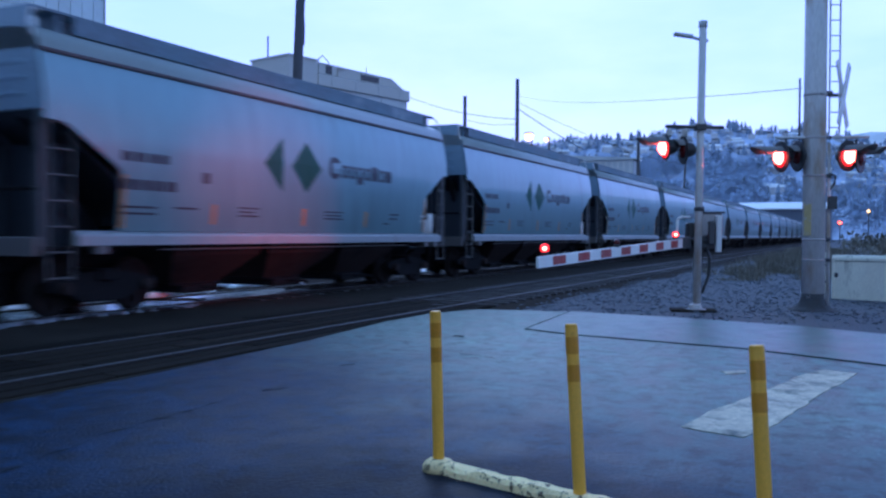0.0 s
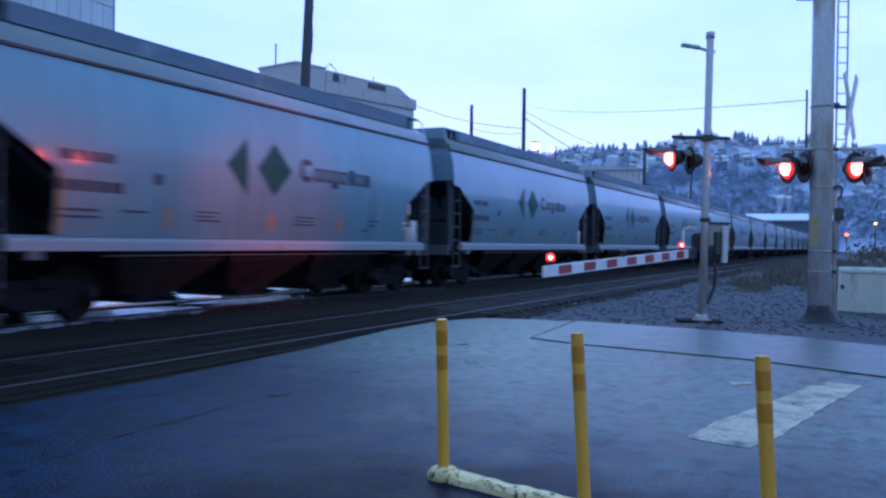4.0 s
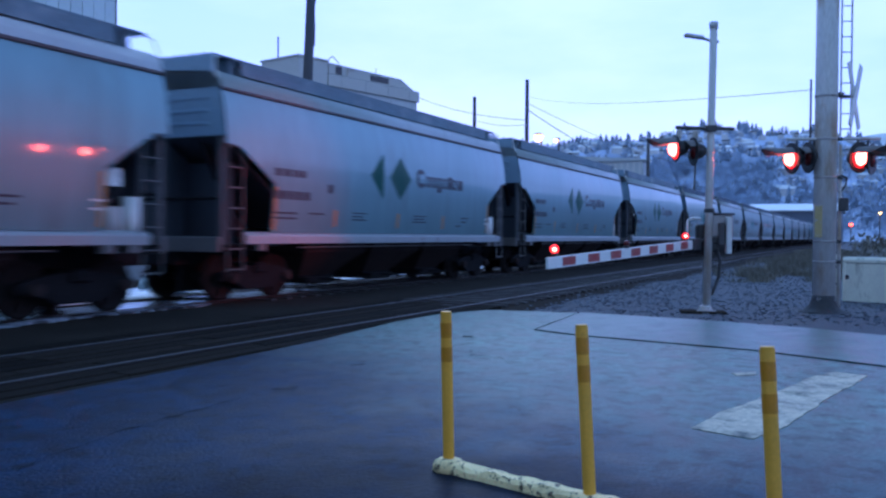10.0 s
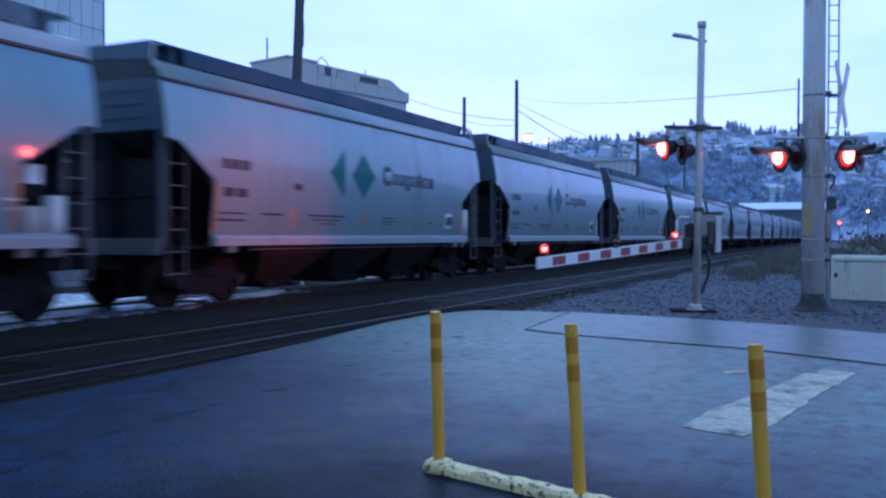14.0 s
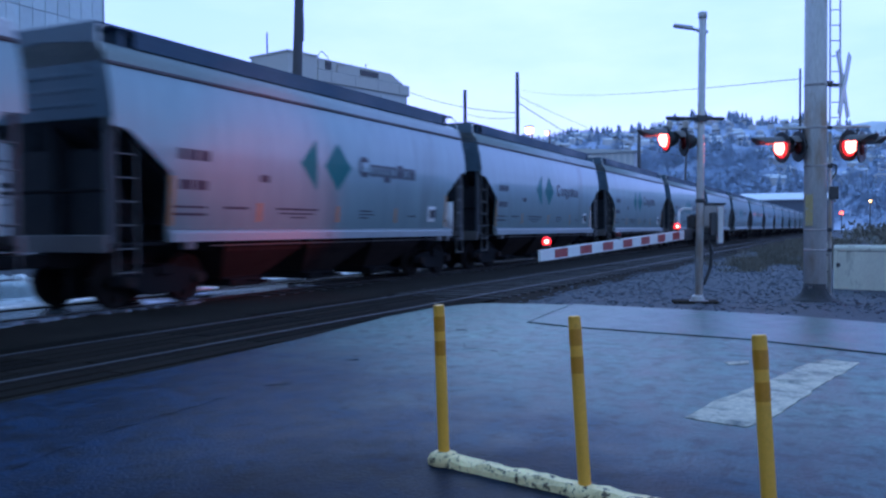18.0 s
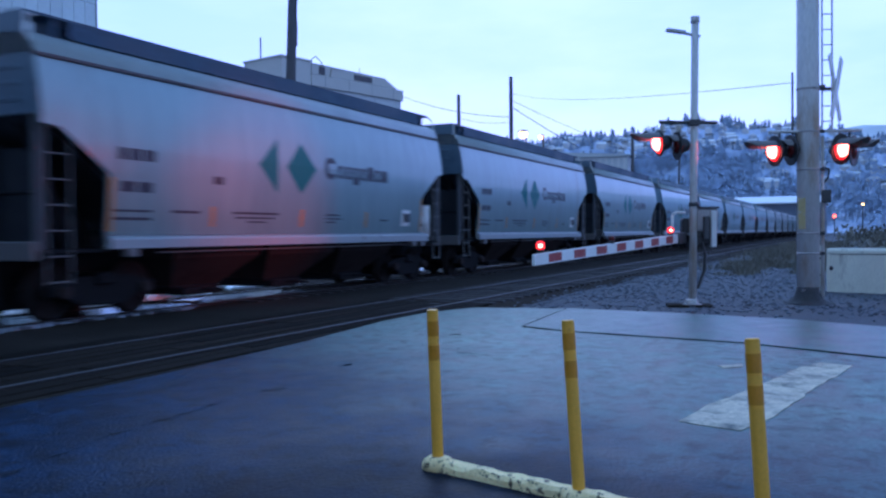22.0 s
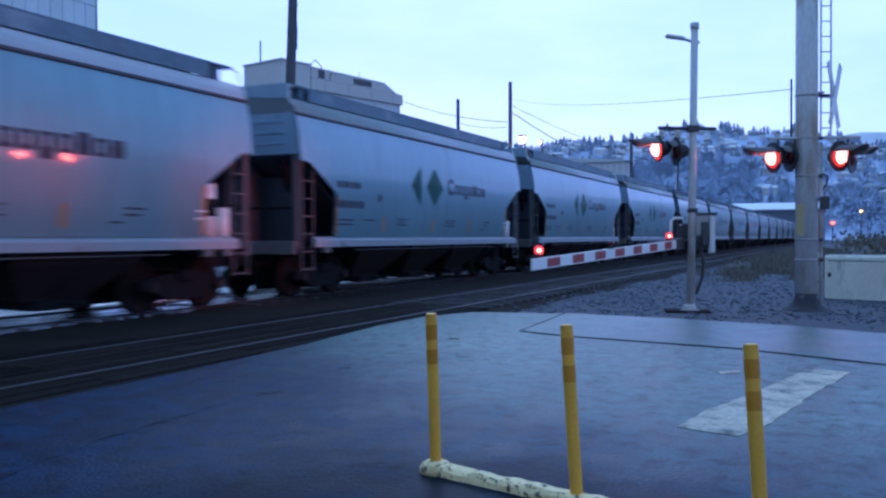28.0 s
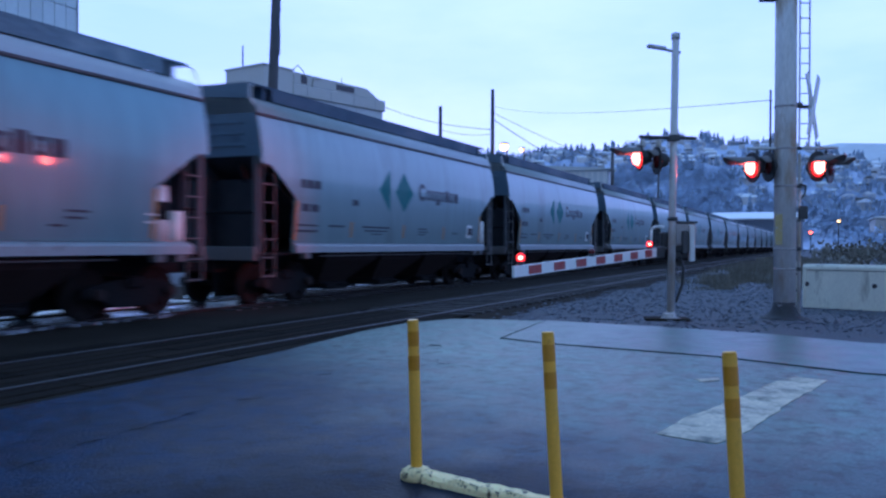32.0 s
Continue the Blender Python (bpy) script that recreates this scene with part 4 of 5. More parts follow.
def hopper_car(kind, L):
    beige = kind != "A"
    paint = "car_beige" if beige else "car_grey"
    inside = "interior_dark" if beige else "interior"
    label = ("pale grey covered hopper car with teal diamond emblem" if beige
             else "grey covered hopper car with dark green diamond emblem and orange marks")
    g = thing("hopper_car", pose(0, 12.5, 0), label, "railway car", "train of hopper cars")
    ends = {1: L / 2 - (1.08 if beige else 0.90), -1: L / 2 - 0.69}          # where the body ends at the brake end and the plain end
    eR, eL = ends[1], ends[-1]
    cuts = {1: L / 2 - (2.40 if beige else 2.28), -1: L / 2 - (2.0 if beige else 2.2)}      # where the side sheet is cut away below
    cut = cuts[1]
    sl = L / 2 - (2.03 if beige else 1.32)       # end of the side sill
    zs = [1.39, 1.65, 1.9, 2.2, 2.42, 2.5, 2.7, 2.9, 3.08, 3.1, 3.26, 3.4, 3.6, 3.8, 3.95, 4.15]

    def ext(z, s):
        c, e = cuts[s], ends[s]
        pts = ((2.42, 0.0), (3.08, .76), (3.1, 1.0))
        if z <= 2.42:
            return c
        for (z0, a), (z1, b) in zip(pts, pts[1:]):
            if z <= z1:
                return c + (e - c) * (a + (b - a) * (z - z0) / (z1 - z0))
        return e
    # side sheets: one curved sheet a side, with thickness
    for s in (-1, 1):
        bm = bmesh.new()
        rows_o, rows_i = [], []
        n = 12
        for z in zs:
            w0, w1 = -ext(z, -1), ext(z, 1)
            rows_o.append([bm.verts.new((w0 + (w1 - w0) * k / n, s * side_y(z), z)) for k in range(n + 1)])
            rows_i.append([bm.verts.new((w0 + (w1 - w0) * k / n, s * (side_y(z) - .05), z)) for k in range(n + 1)])
        for A, B in ((rows_o, 1), (rows_i, -1)):
            for i in range(len(zs) - 1):
                for k in range(n):
                    q = (A[i][k], A[i][k + 1], A[i + 1][k + 1], A[i + 1][k])
                    bm.faces.new(q if B * -s > 0 else q[::-1]).smooth = True
        for k in (0, n):
            for i in range(len(zs) - 1):
                bm.faces.new([bm.verts.new(v.co) for v in (rows_o[i][k], rows_i[i][k], rows_i[i + 1][k], rows_o[i + 1][k])])
        part("side_sheet", bm, paint, g)
        # dark eave line and roof rail
        part("eave_rail", boxed(-eL, eR, s * 1.43 - .045, s * 1.43 + .045, 4.135, 4.20, .01), "stripe", g, "dark eave rail")
        b2 = bmesh.new()
        prism(b2, [(s * 1.44, 1.16), (s * 1.58, 1.16), (s * 1.58, 1.31), (s * 1.56, 1.345), (s * 1.44, 1.40)], "x", -sl, sl)
        sill = part("side_sill", b2, "sill", g, "pale side sill beam")
        if s < 0:
            for xx in (-sl + .5, sl - .9, sl - .35):
                part("jacking_pad", boxed(xx - .12, xx + .12, s * 1.5 - .08, s * 1.5 + .08, 1.02, 1.155, .01), "ladder", sill)
    # roof
    bm = bmesh.new()
    prof = [(-1.44, 4.19), (-1.40, 4.34), (-1.30, 4.48), (-1.12, 4.56), (0, 4.62), (1.12, 4.56), (1.30, 4.48), (1.40, 4.34), (1.44, 4.19)]
    A = [bm.verts.new((-eL, p[0], p[1])) for p in prof]
    B = [bm.verts.new((eR, p[0], p[1])) for p in prof]
    for k in range(8):
        bm.faces.new((A[k], B[k], B[k + 1], A[k + 1])).smooth = True
    bm.faces.new(A)
    bm.faces.new(B[::-1])
    bmesh.ops.recalc_face_normals(bm, faces=bm.faces)
    part("roof", bm, "roof_pale", g, "pale curved roof")
    # running boards with brackets, and the hatch trough between them
    walkway = "grating_dark" if beige else "grating"
    for s in (-1, 1):
        rb = part("running_board", boxed(-eL + .02, eR - .18, s * .98 - .25, s * .98 + .25, 4.82, 4.86), walkway, g, "dark roof walkway grating")
        m = 1
        for k in range(m):
            a, b = -eL + .85 + (eL + eR - 1.7) * k / m, -eL + .85 + (eL + eR - 1.7) * (k + 1) / m
            part("board_edge", boxed(a, b, s * 1.215 - .012, s * 1.215 + .012, 4.55, 4.84), walkway, rb)
        part("trough_wall", boxed(-eL + .9, eR - .9, s * .80 - .03, s * .80 + .03, 4.56, 4.82), "grating_dark" if beige else "roof_pale", rb)
        n = 5
        for k in range(n):
            xx = -eL + .6 + (eL + eR - 1.2) * k / (n - 1)
            part("bracket", prism(bmesh.new(), [(s * 1.20, 4.52), (s * 1.20, 4.82), (s * .74, 4.82), (s * .74, 4.57)], "x", xx - .05, xx + .05), walkway, rb)
    part("hatch_trough", boxed(-eL + .6, eR - .6, -.42, .42, 4.56, 4.70, .02), paint, g)
    for k in range(8):
        xx = -eL + 1.4 + (eL + eR - 2.8) * k / 7
        part("hatch_cover", boxed(xx - .72, xx + .72, -.46, .46, 4.70, 4.76, .02), "end_panel", g)
    # ends
    for s in (-1, 1):
        cut, e = cuts[s], ends[s]
        bm = bmesh.new()
        ring_o = [(s * e, -side_y(z), z) for z in (3.26, 3.7, 4.15)] + [(s * e, p[0], p[1]) for p in prof[1:-1]] + [(s * e, side_y(z), z) for z in (4.15, 3.7, 3.26)]
        f = [bm.verts.new(p) for p in ring_o]
        bk = [bm.verts.new((p[0] - s * .06, p[1] * .99, p[2] - .01)) for p in ring_o]
        bm.faces.new(f)
        bm.faces.new(bk[::-1])
        for k in range(len(f)):
            bm.faces.new((f[k], f[(k + 1) % len(f)], bk[(k + 1) % len(f)], bk[k]))
        bmesh.ops.recalc_face_normals(bm, faces=bm.faces)
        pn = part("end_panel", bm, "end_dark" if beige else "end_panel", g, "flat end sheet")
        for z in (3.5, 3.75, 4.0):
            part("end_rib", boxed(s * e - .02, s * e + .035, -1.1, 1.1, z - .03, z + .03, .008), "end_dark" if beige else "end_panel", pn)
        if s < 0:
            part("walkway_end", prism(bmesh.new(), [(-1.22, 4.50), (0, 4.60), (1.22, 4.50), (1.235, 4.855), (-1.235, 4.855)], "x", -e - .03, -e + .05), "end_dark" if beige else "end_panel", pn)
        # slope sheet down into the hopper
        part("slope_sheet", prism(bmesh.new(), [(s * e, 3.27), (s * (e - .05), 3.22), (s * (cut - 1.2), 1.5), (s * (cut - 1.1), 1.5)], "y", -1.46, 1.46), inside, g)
        part("end_platform", boxed(min(s * (cut - .5), s * (e + .05)), max(s * (cut - .5), s * (e + .05)), -1.40, 1.40, 1.10, 1.16, .01), "under", g)
        part("end_sill", boxed(s * (e + .02) - .06, s * (e + .02) + .06, -1.45, 1.45, 1.0, 1.3, .015), "ladder", g)
        # plates added to close the view through the end, in the shade-darkened colour
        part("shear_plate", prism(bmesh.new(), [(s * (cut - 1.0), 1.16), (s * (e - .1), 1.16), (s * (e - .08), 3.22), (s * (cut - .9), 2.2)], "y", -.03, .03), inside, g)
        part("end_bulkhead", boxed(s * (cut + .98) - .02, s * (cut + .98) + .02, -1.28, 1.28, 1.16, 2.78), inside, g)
        part("end_brace", prism(bmesh.new(), [(s * (cut + .15), 1.17), (s * (cut + .32), 1.17), (s * (e - .12), 3.15), (s * (e - .30), 3.15)], "y", -.95, -.85), "under", g)
        part("cross_tie", rod(bmesh.new(), (s * (e - .06), -1.36, 2.05), (s * (e - .06), 1.36, 2.05), .035, 6), "under", g)
        for t in (-1, 1):
            # corner post and ladder
            part("corner_post", boxed(s * (e - .06) - .05, s * (e - .06) + .05, t * 1.40 - .05, t * 1.40 + .05, 1.16, 3.28, .008), "post_grey", g)
            lb = rod(bmesh.new(), (s * (e - .10), t * 1.53, .62), (s * (e - .10), t * 1.53, 3.6), .018, 6)
            rod(lb, (s * (e - .56), t * 1.53, .62), (s * (e - .56), t * 1.53, 3.3), .018, 6)
            for k in range(7):
                z = .66 + .40 * k
                rod(lb, (s * (e - .10), t * 1.53, z), (s * (e - .56), t * 1.53, z), .014, 6)
            part("ladder", lb, "ladder", g, "steel side ladder")
        part("coupler", boxed(min(s * (e - .3), s * (L / 2)), max(s * (e - .3), s * (L / 2)), -.12, .12, .74, .98, .03), "under", g)
        part("roof_handrail", pipe(bmesh.new(), [(s * (e - .3), -1.20, 4.85), (s * (e - .05), -1.24, 4.78), (s * (e + .03), -1.30, 4.55), (s * (e + .03), -1.36, 4.35)], .016), "tank", g)
    # brake gear at one end
    cut = cuts[1]
    if kind == "C":
        part("air_reservoir", rod(bmesh.new(), (cut + .58, -.72, 1.22), (cut + .58, -.72, 1.78), .13, 14), "tank", g, "small air reservoir cylinder")
    elif beige:
        part("air_reservoir", rod(bmesh.new(), (cut + .52, -1.05, 1.30), (cut + .52, -1.05, 2.40), .22, 16), "tank", g, "air reservoir cylinder")
        part("air_reservoir", rod(bmesh.new(), (cut + .98, -1.12, 1.30), (cut + .98, -1.12, 2.20), .18, 16), "tank", g, "air reservoir cylinder")
    else:
        part("air_reservoir", rod(bmesh.new(), (cut + .40, -1.14, 1.38), (cut + .40, -1.14, 2.44), .23, 18), "tank", g, "air reservoir cylinder")
        part("air_reservoir", rod(bmesh.new(), (cut + .90, -1.16, 1.22), (cut + .90, -1.16, 1.98), .17, 16), "tank", g, "air reservoir cylinder")
        part("reservoir_strap", rod(bmesh.new(), (cut + .40, -1.14, 1.80), (cut + .40, -1.14, 2.14), .242, 18), "under", g)
    if kind == "B":
        part("reservoir_strap", rod(bmesh.new(), (cut + .52, -1.05, 2.06), (cut + .52, -1.05, 2.16), .232, 16), "under", g)
        part("reservoir_strap", rod(bmesh.new(), (cut + .52, -1.05, 1.58), (cut + .52, -1.05, 1.66), .232, 16), "under", g)
    part("brake_valve", boxed(cut + .62, cut + .80, -1.0, -.8, 2.0, 2.3, .03), "under", g)
    # hoppers below
    for k in range(3):
        c = (k - 1) * 2.9
        bm = bmesh.new()
        # each bin narrows downwards on all four sides
        levels = [[bm.verts.new((c + u * a, v * b, z)) for u, v in ((-1, -1), (1, -1), (1, 1), (-1, 1))]
                  for a, b, z in ((1.36, 1.36, 1.17), (1.30, 1.28, .95), (.62, .62, .33))]
        for lo, hi in zip(levels, levels[1:]):
            for q in range(4):
                bm.faces.new((lo[q], lo[(q + 1) % 4], hi[(q + 1) % 4], hi[q]))
        bm.faces.new(levels[0])
        bm.faces.new(levels[-1])
        bmesh.ops.recalc_face_normals(bm, faces=bm.faces)
        hp = part("hopper_chute", bm, "rusty", g, "rust-brown discharge hopper")
        part("chute_flange", boxed(c - .70, c + .70, -.70, .70, .35, .39, .006), "under", hp)
        part("outlet_gate", boxed(c - .55, c + .55, -.85, .85, .20, .345, .02), "under", hp)
        part("gate_crank", rod(bmesh.new(), (c, -1.40, .30), (c, 1.40, .30), .03, 8), "under", hp)
    for s in (-1, 1):
        part("brake_pipe", rod(bmesh.new(), (-L / 2 + 3.2, s * 1.46, 1.075), (L / 2 - 3.2, s * 1.46, 1.075), .016, 6), "ladder", g, "thin pipe under the side sill")
    part("centre_sill", boxed(-L / 2 + .7, L / 2 - .7, -.25, .25, .72, 1.1), "under", g)
    for s in (-1, 1):
        # two-axle truck
        tr = part("truck", boxed(-.18, .18, -1.15, 1.15, .55, .76, .03), "under", g)
        tr.matrix_basis = pose(s * (L / 2 - 2.35), 0, 0)
        # plate added so bright snow doesn't show through the truck
        part("truck_web", boxed(-1.25, 1.25, -.06, .06, .16, .84, .02), "under", tr)
        part("spring_box", boxed(-.34, .34, -1.06, 1.06, .20, .56, .03), "under", tr)
        for t in (-1, 1):
            prof2 = [(-1.15, .56), (-.95, .62), (-.4, .70), (.4, .70), (.95, .62), (1.15, .56), (1.15, .40), (.8, .38), (.45, .22), (-.45, .22), (-.8, .38), (-1.15, .40)]
            part("side_frame", prism(bmesh.new(), prof2, "y", t * 1.0 - .07, t * 1.0 + .07), "under", tr)
        for t in (-1, 1):
            ws = part("wheelset", rod(bmesh.new(), (0, -1.15, 0), (0, 1.15, 0), .075, 8), "wheel", tr)
            ws.matrix_basis = pose(t * .89, 0, .46)
            b3 = bmesh.new()
            for q in (-1, 1):
                revolve(b3, [(.20, -.05), (.36, -.03), (.40, -.065), (.46, -.065), (.46, .045), (.485, .05), (.485, .07), (.40, .07), (.36, .02), (.20, .03)], (0, q * .74, 0), (0, -q, 0), 20)
                for k in range(4):
                    a = k * math.tau / 4
                    box(b3, -.04, .04, q * .815 - .01, q * .815 + .01, .20, .34, m=Matrix.Rotation(a, 4, "Y"))
            me = bpy.data.meshes.new("wheel_pair")
            b3.to_mesh(me)
            b3.free()
            # wheels join the axle in one rigid mesh
            bm2 = bmesh.new()
            bm2.from_mesh(ws.data)
            bm2.from_mesh(me)
            bm2.to_mesh(ws.data)
            bm2.free()
            bpy.data.meshes.remove(me)
        for q in (-1, 1):
            for t in (-1, 1):
                part("axle_box", rod(bmesh.new(), (t * .89, q * 1.02, .46), (t * .89, q * 1.20, .46), .10, 12), "rusty", tr)
    # emblem and lettering, near side (plain bars and diamonds)
    x0 = -L / 2

    def plate(name, a, b, z0, z1, mat, label="", shape=None, sd=-1, out=.004):
        bm = bmesh.new()
        pts = shape or [(a, z0), (b, z0), (b, z1), (a, z1)]
        zz = sorted({p[1] for p in pts} | {z0 + (z1 - z0) * k / 4 for k in range(5)} | {z for z in (1.65, 1.9, 2.2, 2.42, 2.5, 2.7, 2.9, 3.1, 3.26, 3.4) if z0 < z < z1})
        # strip that follows the bulge
        def span(z):
            if not shape:
                return a, b
            xsn = []
            for (xa, za), (xb, zb) in zip(pts, pts[1:] + pts[:1]):
                if za != zb and min(za, zb) - 1e-6 <= z <= max(za, zb) + 1e-6:
                    xsn.append(xa + (xb - xa) * (z - za) / (zb - za))
            return min(xsn), max(xsn)
        prev = None
        for z in zz:
            p, q = span(z)
            r = [bm.verts.new((xx, sd * (side_y(z) + out), z)) for xx in (p, q)]
            if prev:
                bm.faces.new((prev[0], prev[1], r[1], r[0]) if sd < 0 else (prev[0], r[0], r[1], prev[1]))
            prev = r
        return part(name, bm, mat, g, label)
    em = "teal" if beige else "green"
    dx = x0 + (7.55 if beige else 7.60)
    plate("emblem", 0, 0, 2.27, 3.40, em, "diamond emblem", [(dx - .58, 2.835), (dx, 2.27), (dx + .58, 2.835), (dx, 3.40)])
    hx = dx - .88
    plate("emblem", 0, 0, 2.27, 3.40, em, "half diamond emblem", [(hx - .66, 2.835), (hx, 2.25), (hx + .001, 2.835), (hx, 3.42)])
    # brand word as a row of plain shapes
    wx = x0 + 8.50
    plate("word_shape", wx, wx + .46, 2.66, 3.16, "letter", "dark rounded first shape", [(wx + .13, 2.66), (wx + .36, 2.66), (wx + .47, 2.75), (wx + .47, 3.07), (wx + .36, 3.16), (wx + .13, 3.16), (wx, 3.03), (wx, 2.79)])
    plate("word_gap", wx + .13, wx + .48, 2.79, 3.03, paint, "", out=.006)
    for k in range(7):
        a = wx + .54 + .355 * k
        plate("word_shape", a, a + .30, 2.70 - (.12 if k == 2 else 0), 3.0 + (.06 if k == 4 else 0), "letter", "dark letter shape")
        plate("word_gap", a + .09, a + .20, 2.77, 2.93, paint, "", out=.006) if k in (0, 1, 2, 3, 5) else None
    if beige:
        bars = [(2.2, 2.40, 2.66, 2.86), (2.45, 2.72, 2.66, 2.86), (2.77, 3.05, 2.66, 2.86), (2.25, 2.6, 2.12, 2.30), (2.66, 3.0, 2.12, 2.30), (2.1, 3.0, 1.78, 1.82), (2.1, 3.0, 1.64, 1.69),
                (3.5, 4.25, 1.78, 1.83), (5.2, 6.75, 1.79, 1.835), (5.3, 6.6, 1.70, 1.735), (5.7, 6.3, 1.62, 1.65), (8.6, 9.2, 1.80, 1.84), (8.6, 9.3, 1.72, 1.75), (8.6, 9.05, 1.64, 1.67), (11.2, 11.6, 1.70, 1.74), (4.6, 4.9, 2.35, 2.5)]
        tapes = (4.55, 7.55, 10.4)
    else:
        bars = [(2.2, 2.44, 2.58, 2.74), (2.5, 2.75, 2.58, 2.74), (2.82, 3.06, 2.58, 2.74), (3.1, 3.3, 2.58, 2.74), (2.15, 2.38, 2.10, 2.28), (2.42, 2.65, 2.10, 2.28), (2.7, 2.92, 2.10, 2.28), (2.97, 3.2, 2.10, 2.28), (3.25, 3.5, 2.10, 2.28),
                (2.2, 3.05, 1.79, 1.83), (2.2, 3.05, 1.68, 1.72), (3.5, 4.1, 1.80, 1.84), (5.3, 5.95, 1.86, 1.89), (5.3, 5.8, 1.78, 1.81), (5.3, 5.95, 1.70, 1.735), (8.4, 9.2, 1.86, 1.89), (8.4, 9.1, 1.78, 1.81), (8.4, 9.2, 1.70, 1.735), (11.5, 12.0, 1.86, 1.9), (11.5, 11.9, 1.75, 1.79), (11.2, 11.5, 1.62, 1.66), (4.2, 4.4, 2.3, 2.5)]
        tapes = (4.5, 7.5, 10.2)
    for a, b, z0, z1 in bars:
        plate("lettering", x0 + a, x0 + b, z0, z1, "letter")
    for a in tapes:
        plate("reflector", x0 + a, x0 + a + .13, 1.54, 1.92, "tape", "faded orange reflective tape")
    for a in (-cuts[-1] + .02, cuts[1] - .12):
        plate("reflector", a, a + .10, 1.45, 2.35, "tape", "faded orange reflective tape")
    if beige:
        wd = plate("card_frame", x0 + 12.38, x0 + 12.86, 1.58, 2.02, "tank", "white square frame")
        part("card", boxed(x0 + 12.47, x0 + 12.77, -1.60, -1.57, 1.68, 1.92), "black", wd)
    else:
        plate("grab_bar", x0 + 13.3, x0 + 13.6, 1.86, 1.90, "tank", "white grab iron")
        plate("grab_bar", x0 + 13.3, x0 + 13.6, 1.72, 1.76, "tank", "white grab iron")
    return g


SPEED = 12.2
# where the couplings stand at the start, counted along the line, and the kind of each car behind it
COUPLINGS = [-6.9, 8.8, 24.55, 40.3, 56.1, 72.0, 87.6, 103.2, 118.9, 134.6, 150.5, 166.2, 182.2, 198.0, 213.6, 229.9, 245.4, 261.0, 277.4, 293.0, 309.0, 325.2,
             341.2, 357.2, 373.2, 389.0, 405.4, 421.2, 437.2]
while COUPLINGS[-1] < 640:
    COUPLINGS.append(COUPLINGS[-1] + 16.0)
KIND = ["C" if k in (17, 19, 20, 28) else "B" if 12 <= k < 21 or k >= 26 else "A" for k in range(len(COUPLINGS) - 1)]
CARS = []


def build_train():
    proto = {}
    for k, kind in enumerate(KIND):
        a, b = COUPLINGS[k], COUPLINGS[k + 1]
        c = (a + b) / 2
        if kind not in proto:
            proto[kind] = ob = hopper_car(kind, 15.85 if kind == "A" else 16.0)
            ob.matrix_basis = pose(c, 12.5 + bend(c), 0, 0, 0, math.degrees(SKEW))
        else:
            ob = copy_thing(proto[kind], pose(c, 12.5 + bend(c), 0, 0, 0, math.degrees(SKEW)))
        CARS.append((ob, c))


build_train()


# ---------------------------------------------------------------- poles, wires, far lamps
def utility_pole(x, y, top, r, lean=(0, 0), arms=(), label="dark weathered wooden utility pole", dark=True):
    g = thing("utility_pole", pose(x, y, -.2), label, "utility pole", "utility poles")
    part("pole", rod(bmesh.new(), (0, 0, 0), (lean[0], lean[1], top + .2), r * 1.15, 10, r * .8), "old_wood", g)
    for z, w in arms:
        part("cross_arm", boxed(-.06, .06, -w, w, z, z + .12, .01), "old_wood", g)
        for t in (-.9, .9):
            part("insulator", rod(bmesh.new(), (0, t * w, z + .12), (0, t * w, z + .3), .04, 6), "dark_steel", g)
    return g


leaning = utility_pole(24.55, 17.0, 14.0, .17, (.85, 0.0))
part("cable_guard", pipe(bmesh.new(), [(.50, -.2, 8.0), (.30, -.35, 8.6), (.32, -.3, 9.2), (.56, -.2, 9.6)], .02), "wire", leaning)
utility_pole(75.6, 27.4, 15.7, .20)
utility_pole(82.8, 35.75, 15.7, .21)
utility_pole(200.3, 43.1, 23.0, .45)
utility_pole(120.0, 19.9, 11.2, .17, (0, -.4))


def street_lamp(x, y, z, r, mat, label):
    g = thing("street_lamp", pose(x, y, 0), label, "street lamp", "street lamps")
    part("pole", rod(bmesh.new(), (.8, 0, -.1), (.8, 0, z + .3), .09, 8), "dark_steel", g)
    part("bracket", rod(bmesh.new(), (.8, 0, z + .25), (.1, 0, z + .2), .05, 6), "dark_steel", g)
    part("lamp_hood", revolve(bmesh.new(), [(r * .3, .42 * r), (r * 1.05, .2 * r), (r * 1.1, 0)], (0, 0, z + r * .6), (0, 0, 1), 14), "dark_steel", g)
    part("globe", revolve(bmesh.new(), [(.05 * r, -r), (.7 * r, -.7 * r), (r, 0), (.9 * r, .5 * r), (.3 * r, .6 * r)], (0, 0, z), (0, 0, 1), 14), mat, g, "glowing lamp globe")


street_lamp(76.0, 26.4, 10.42, .40, "sodium", "street lamp with a bright warm yellow globe")
# extra small light, added for the flare glints beside the globe above
street_lamp(77.5, 25.2, 10.25, .20, "sodium", "small warm yellow light added for glints beside the lamp")
street_lamp(200.0, 0.8, 4.3, .40, "orange_lamp", "low orange-red glowing signal lamp")
street_lamp(166.3, -3.8, 5.76, .24, "sodium", "street lamp with a warm yellow globe")


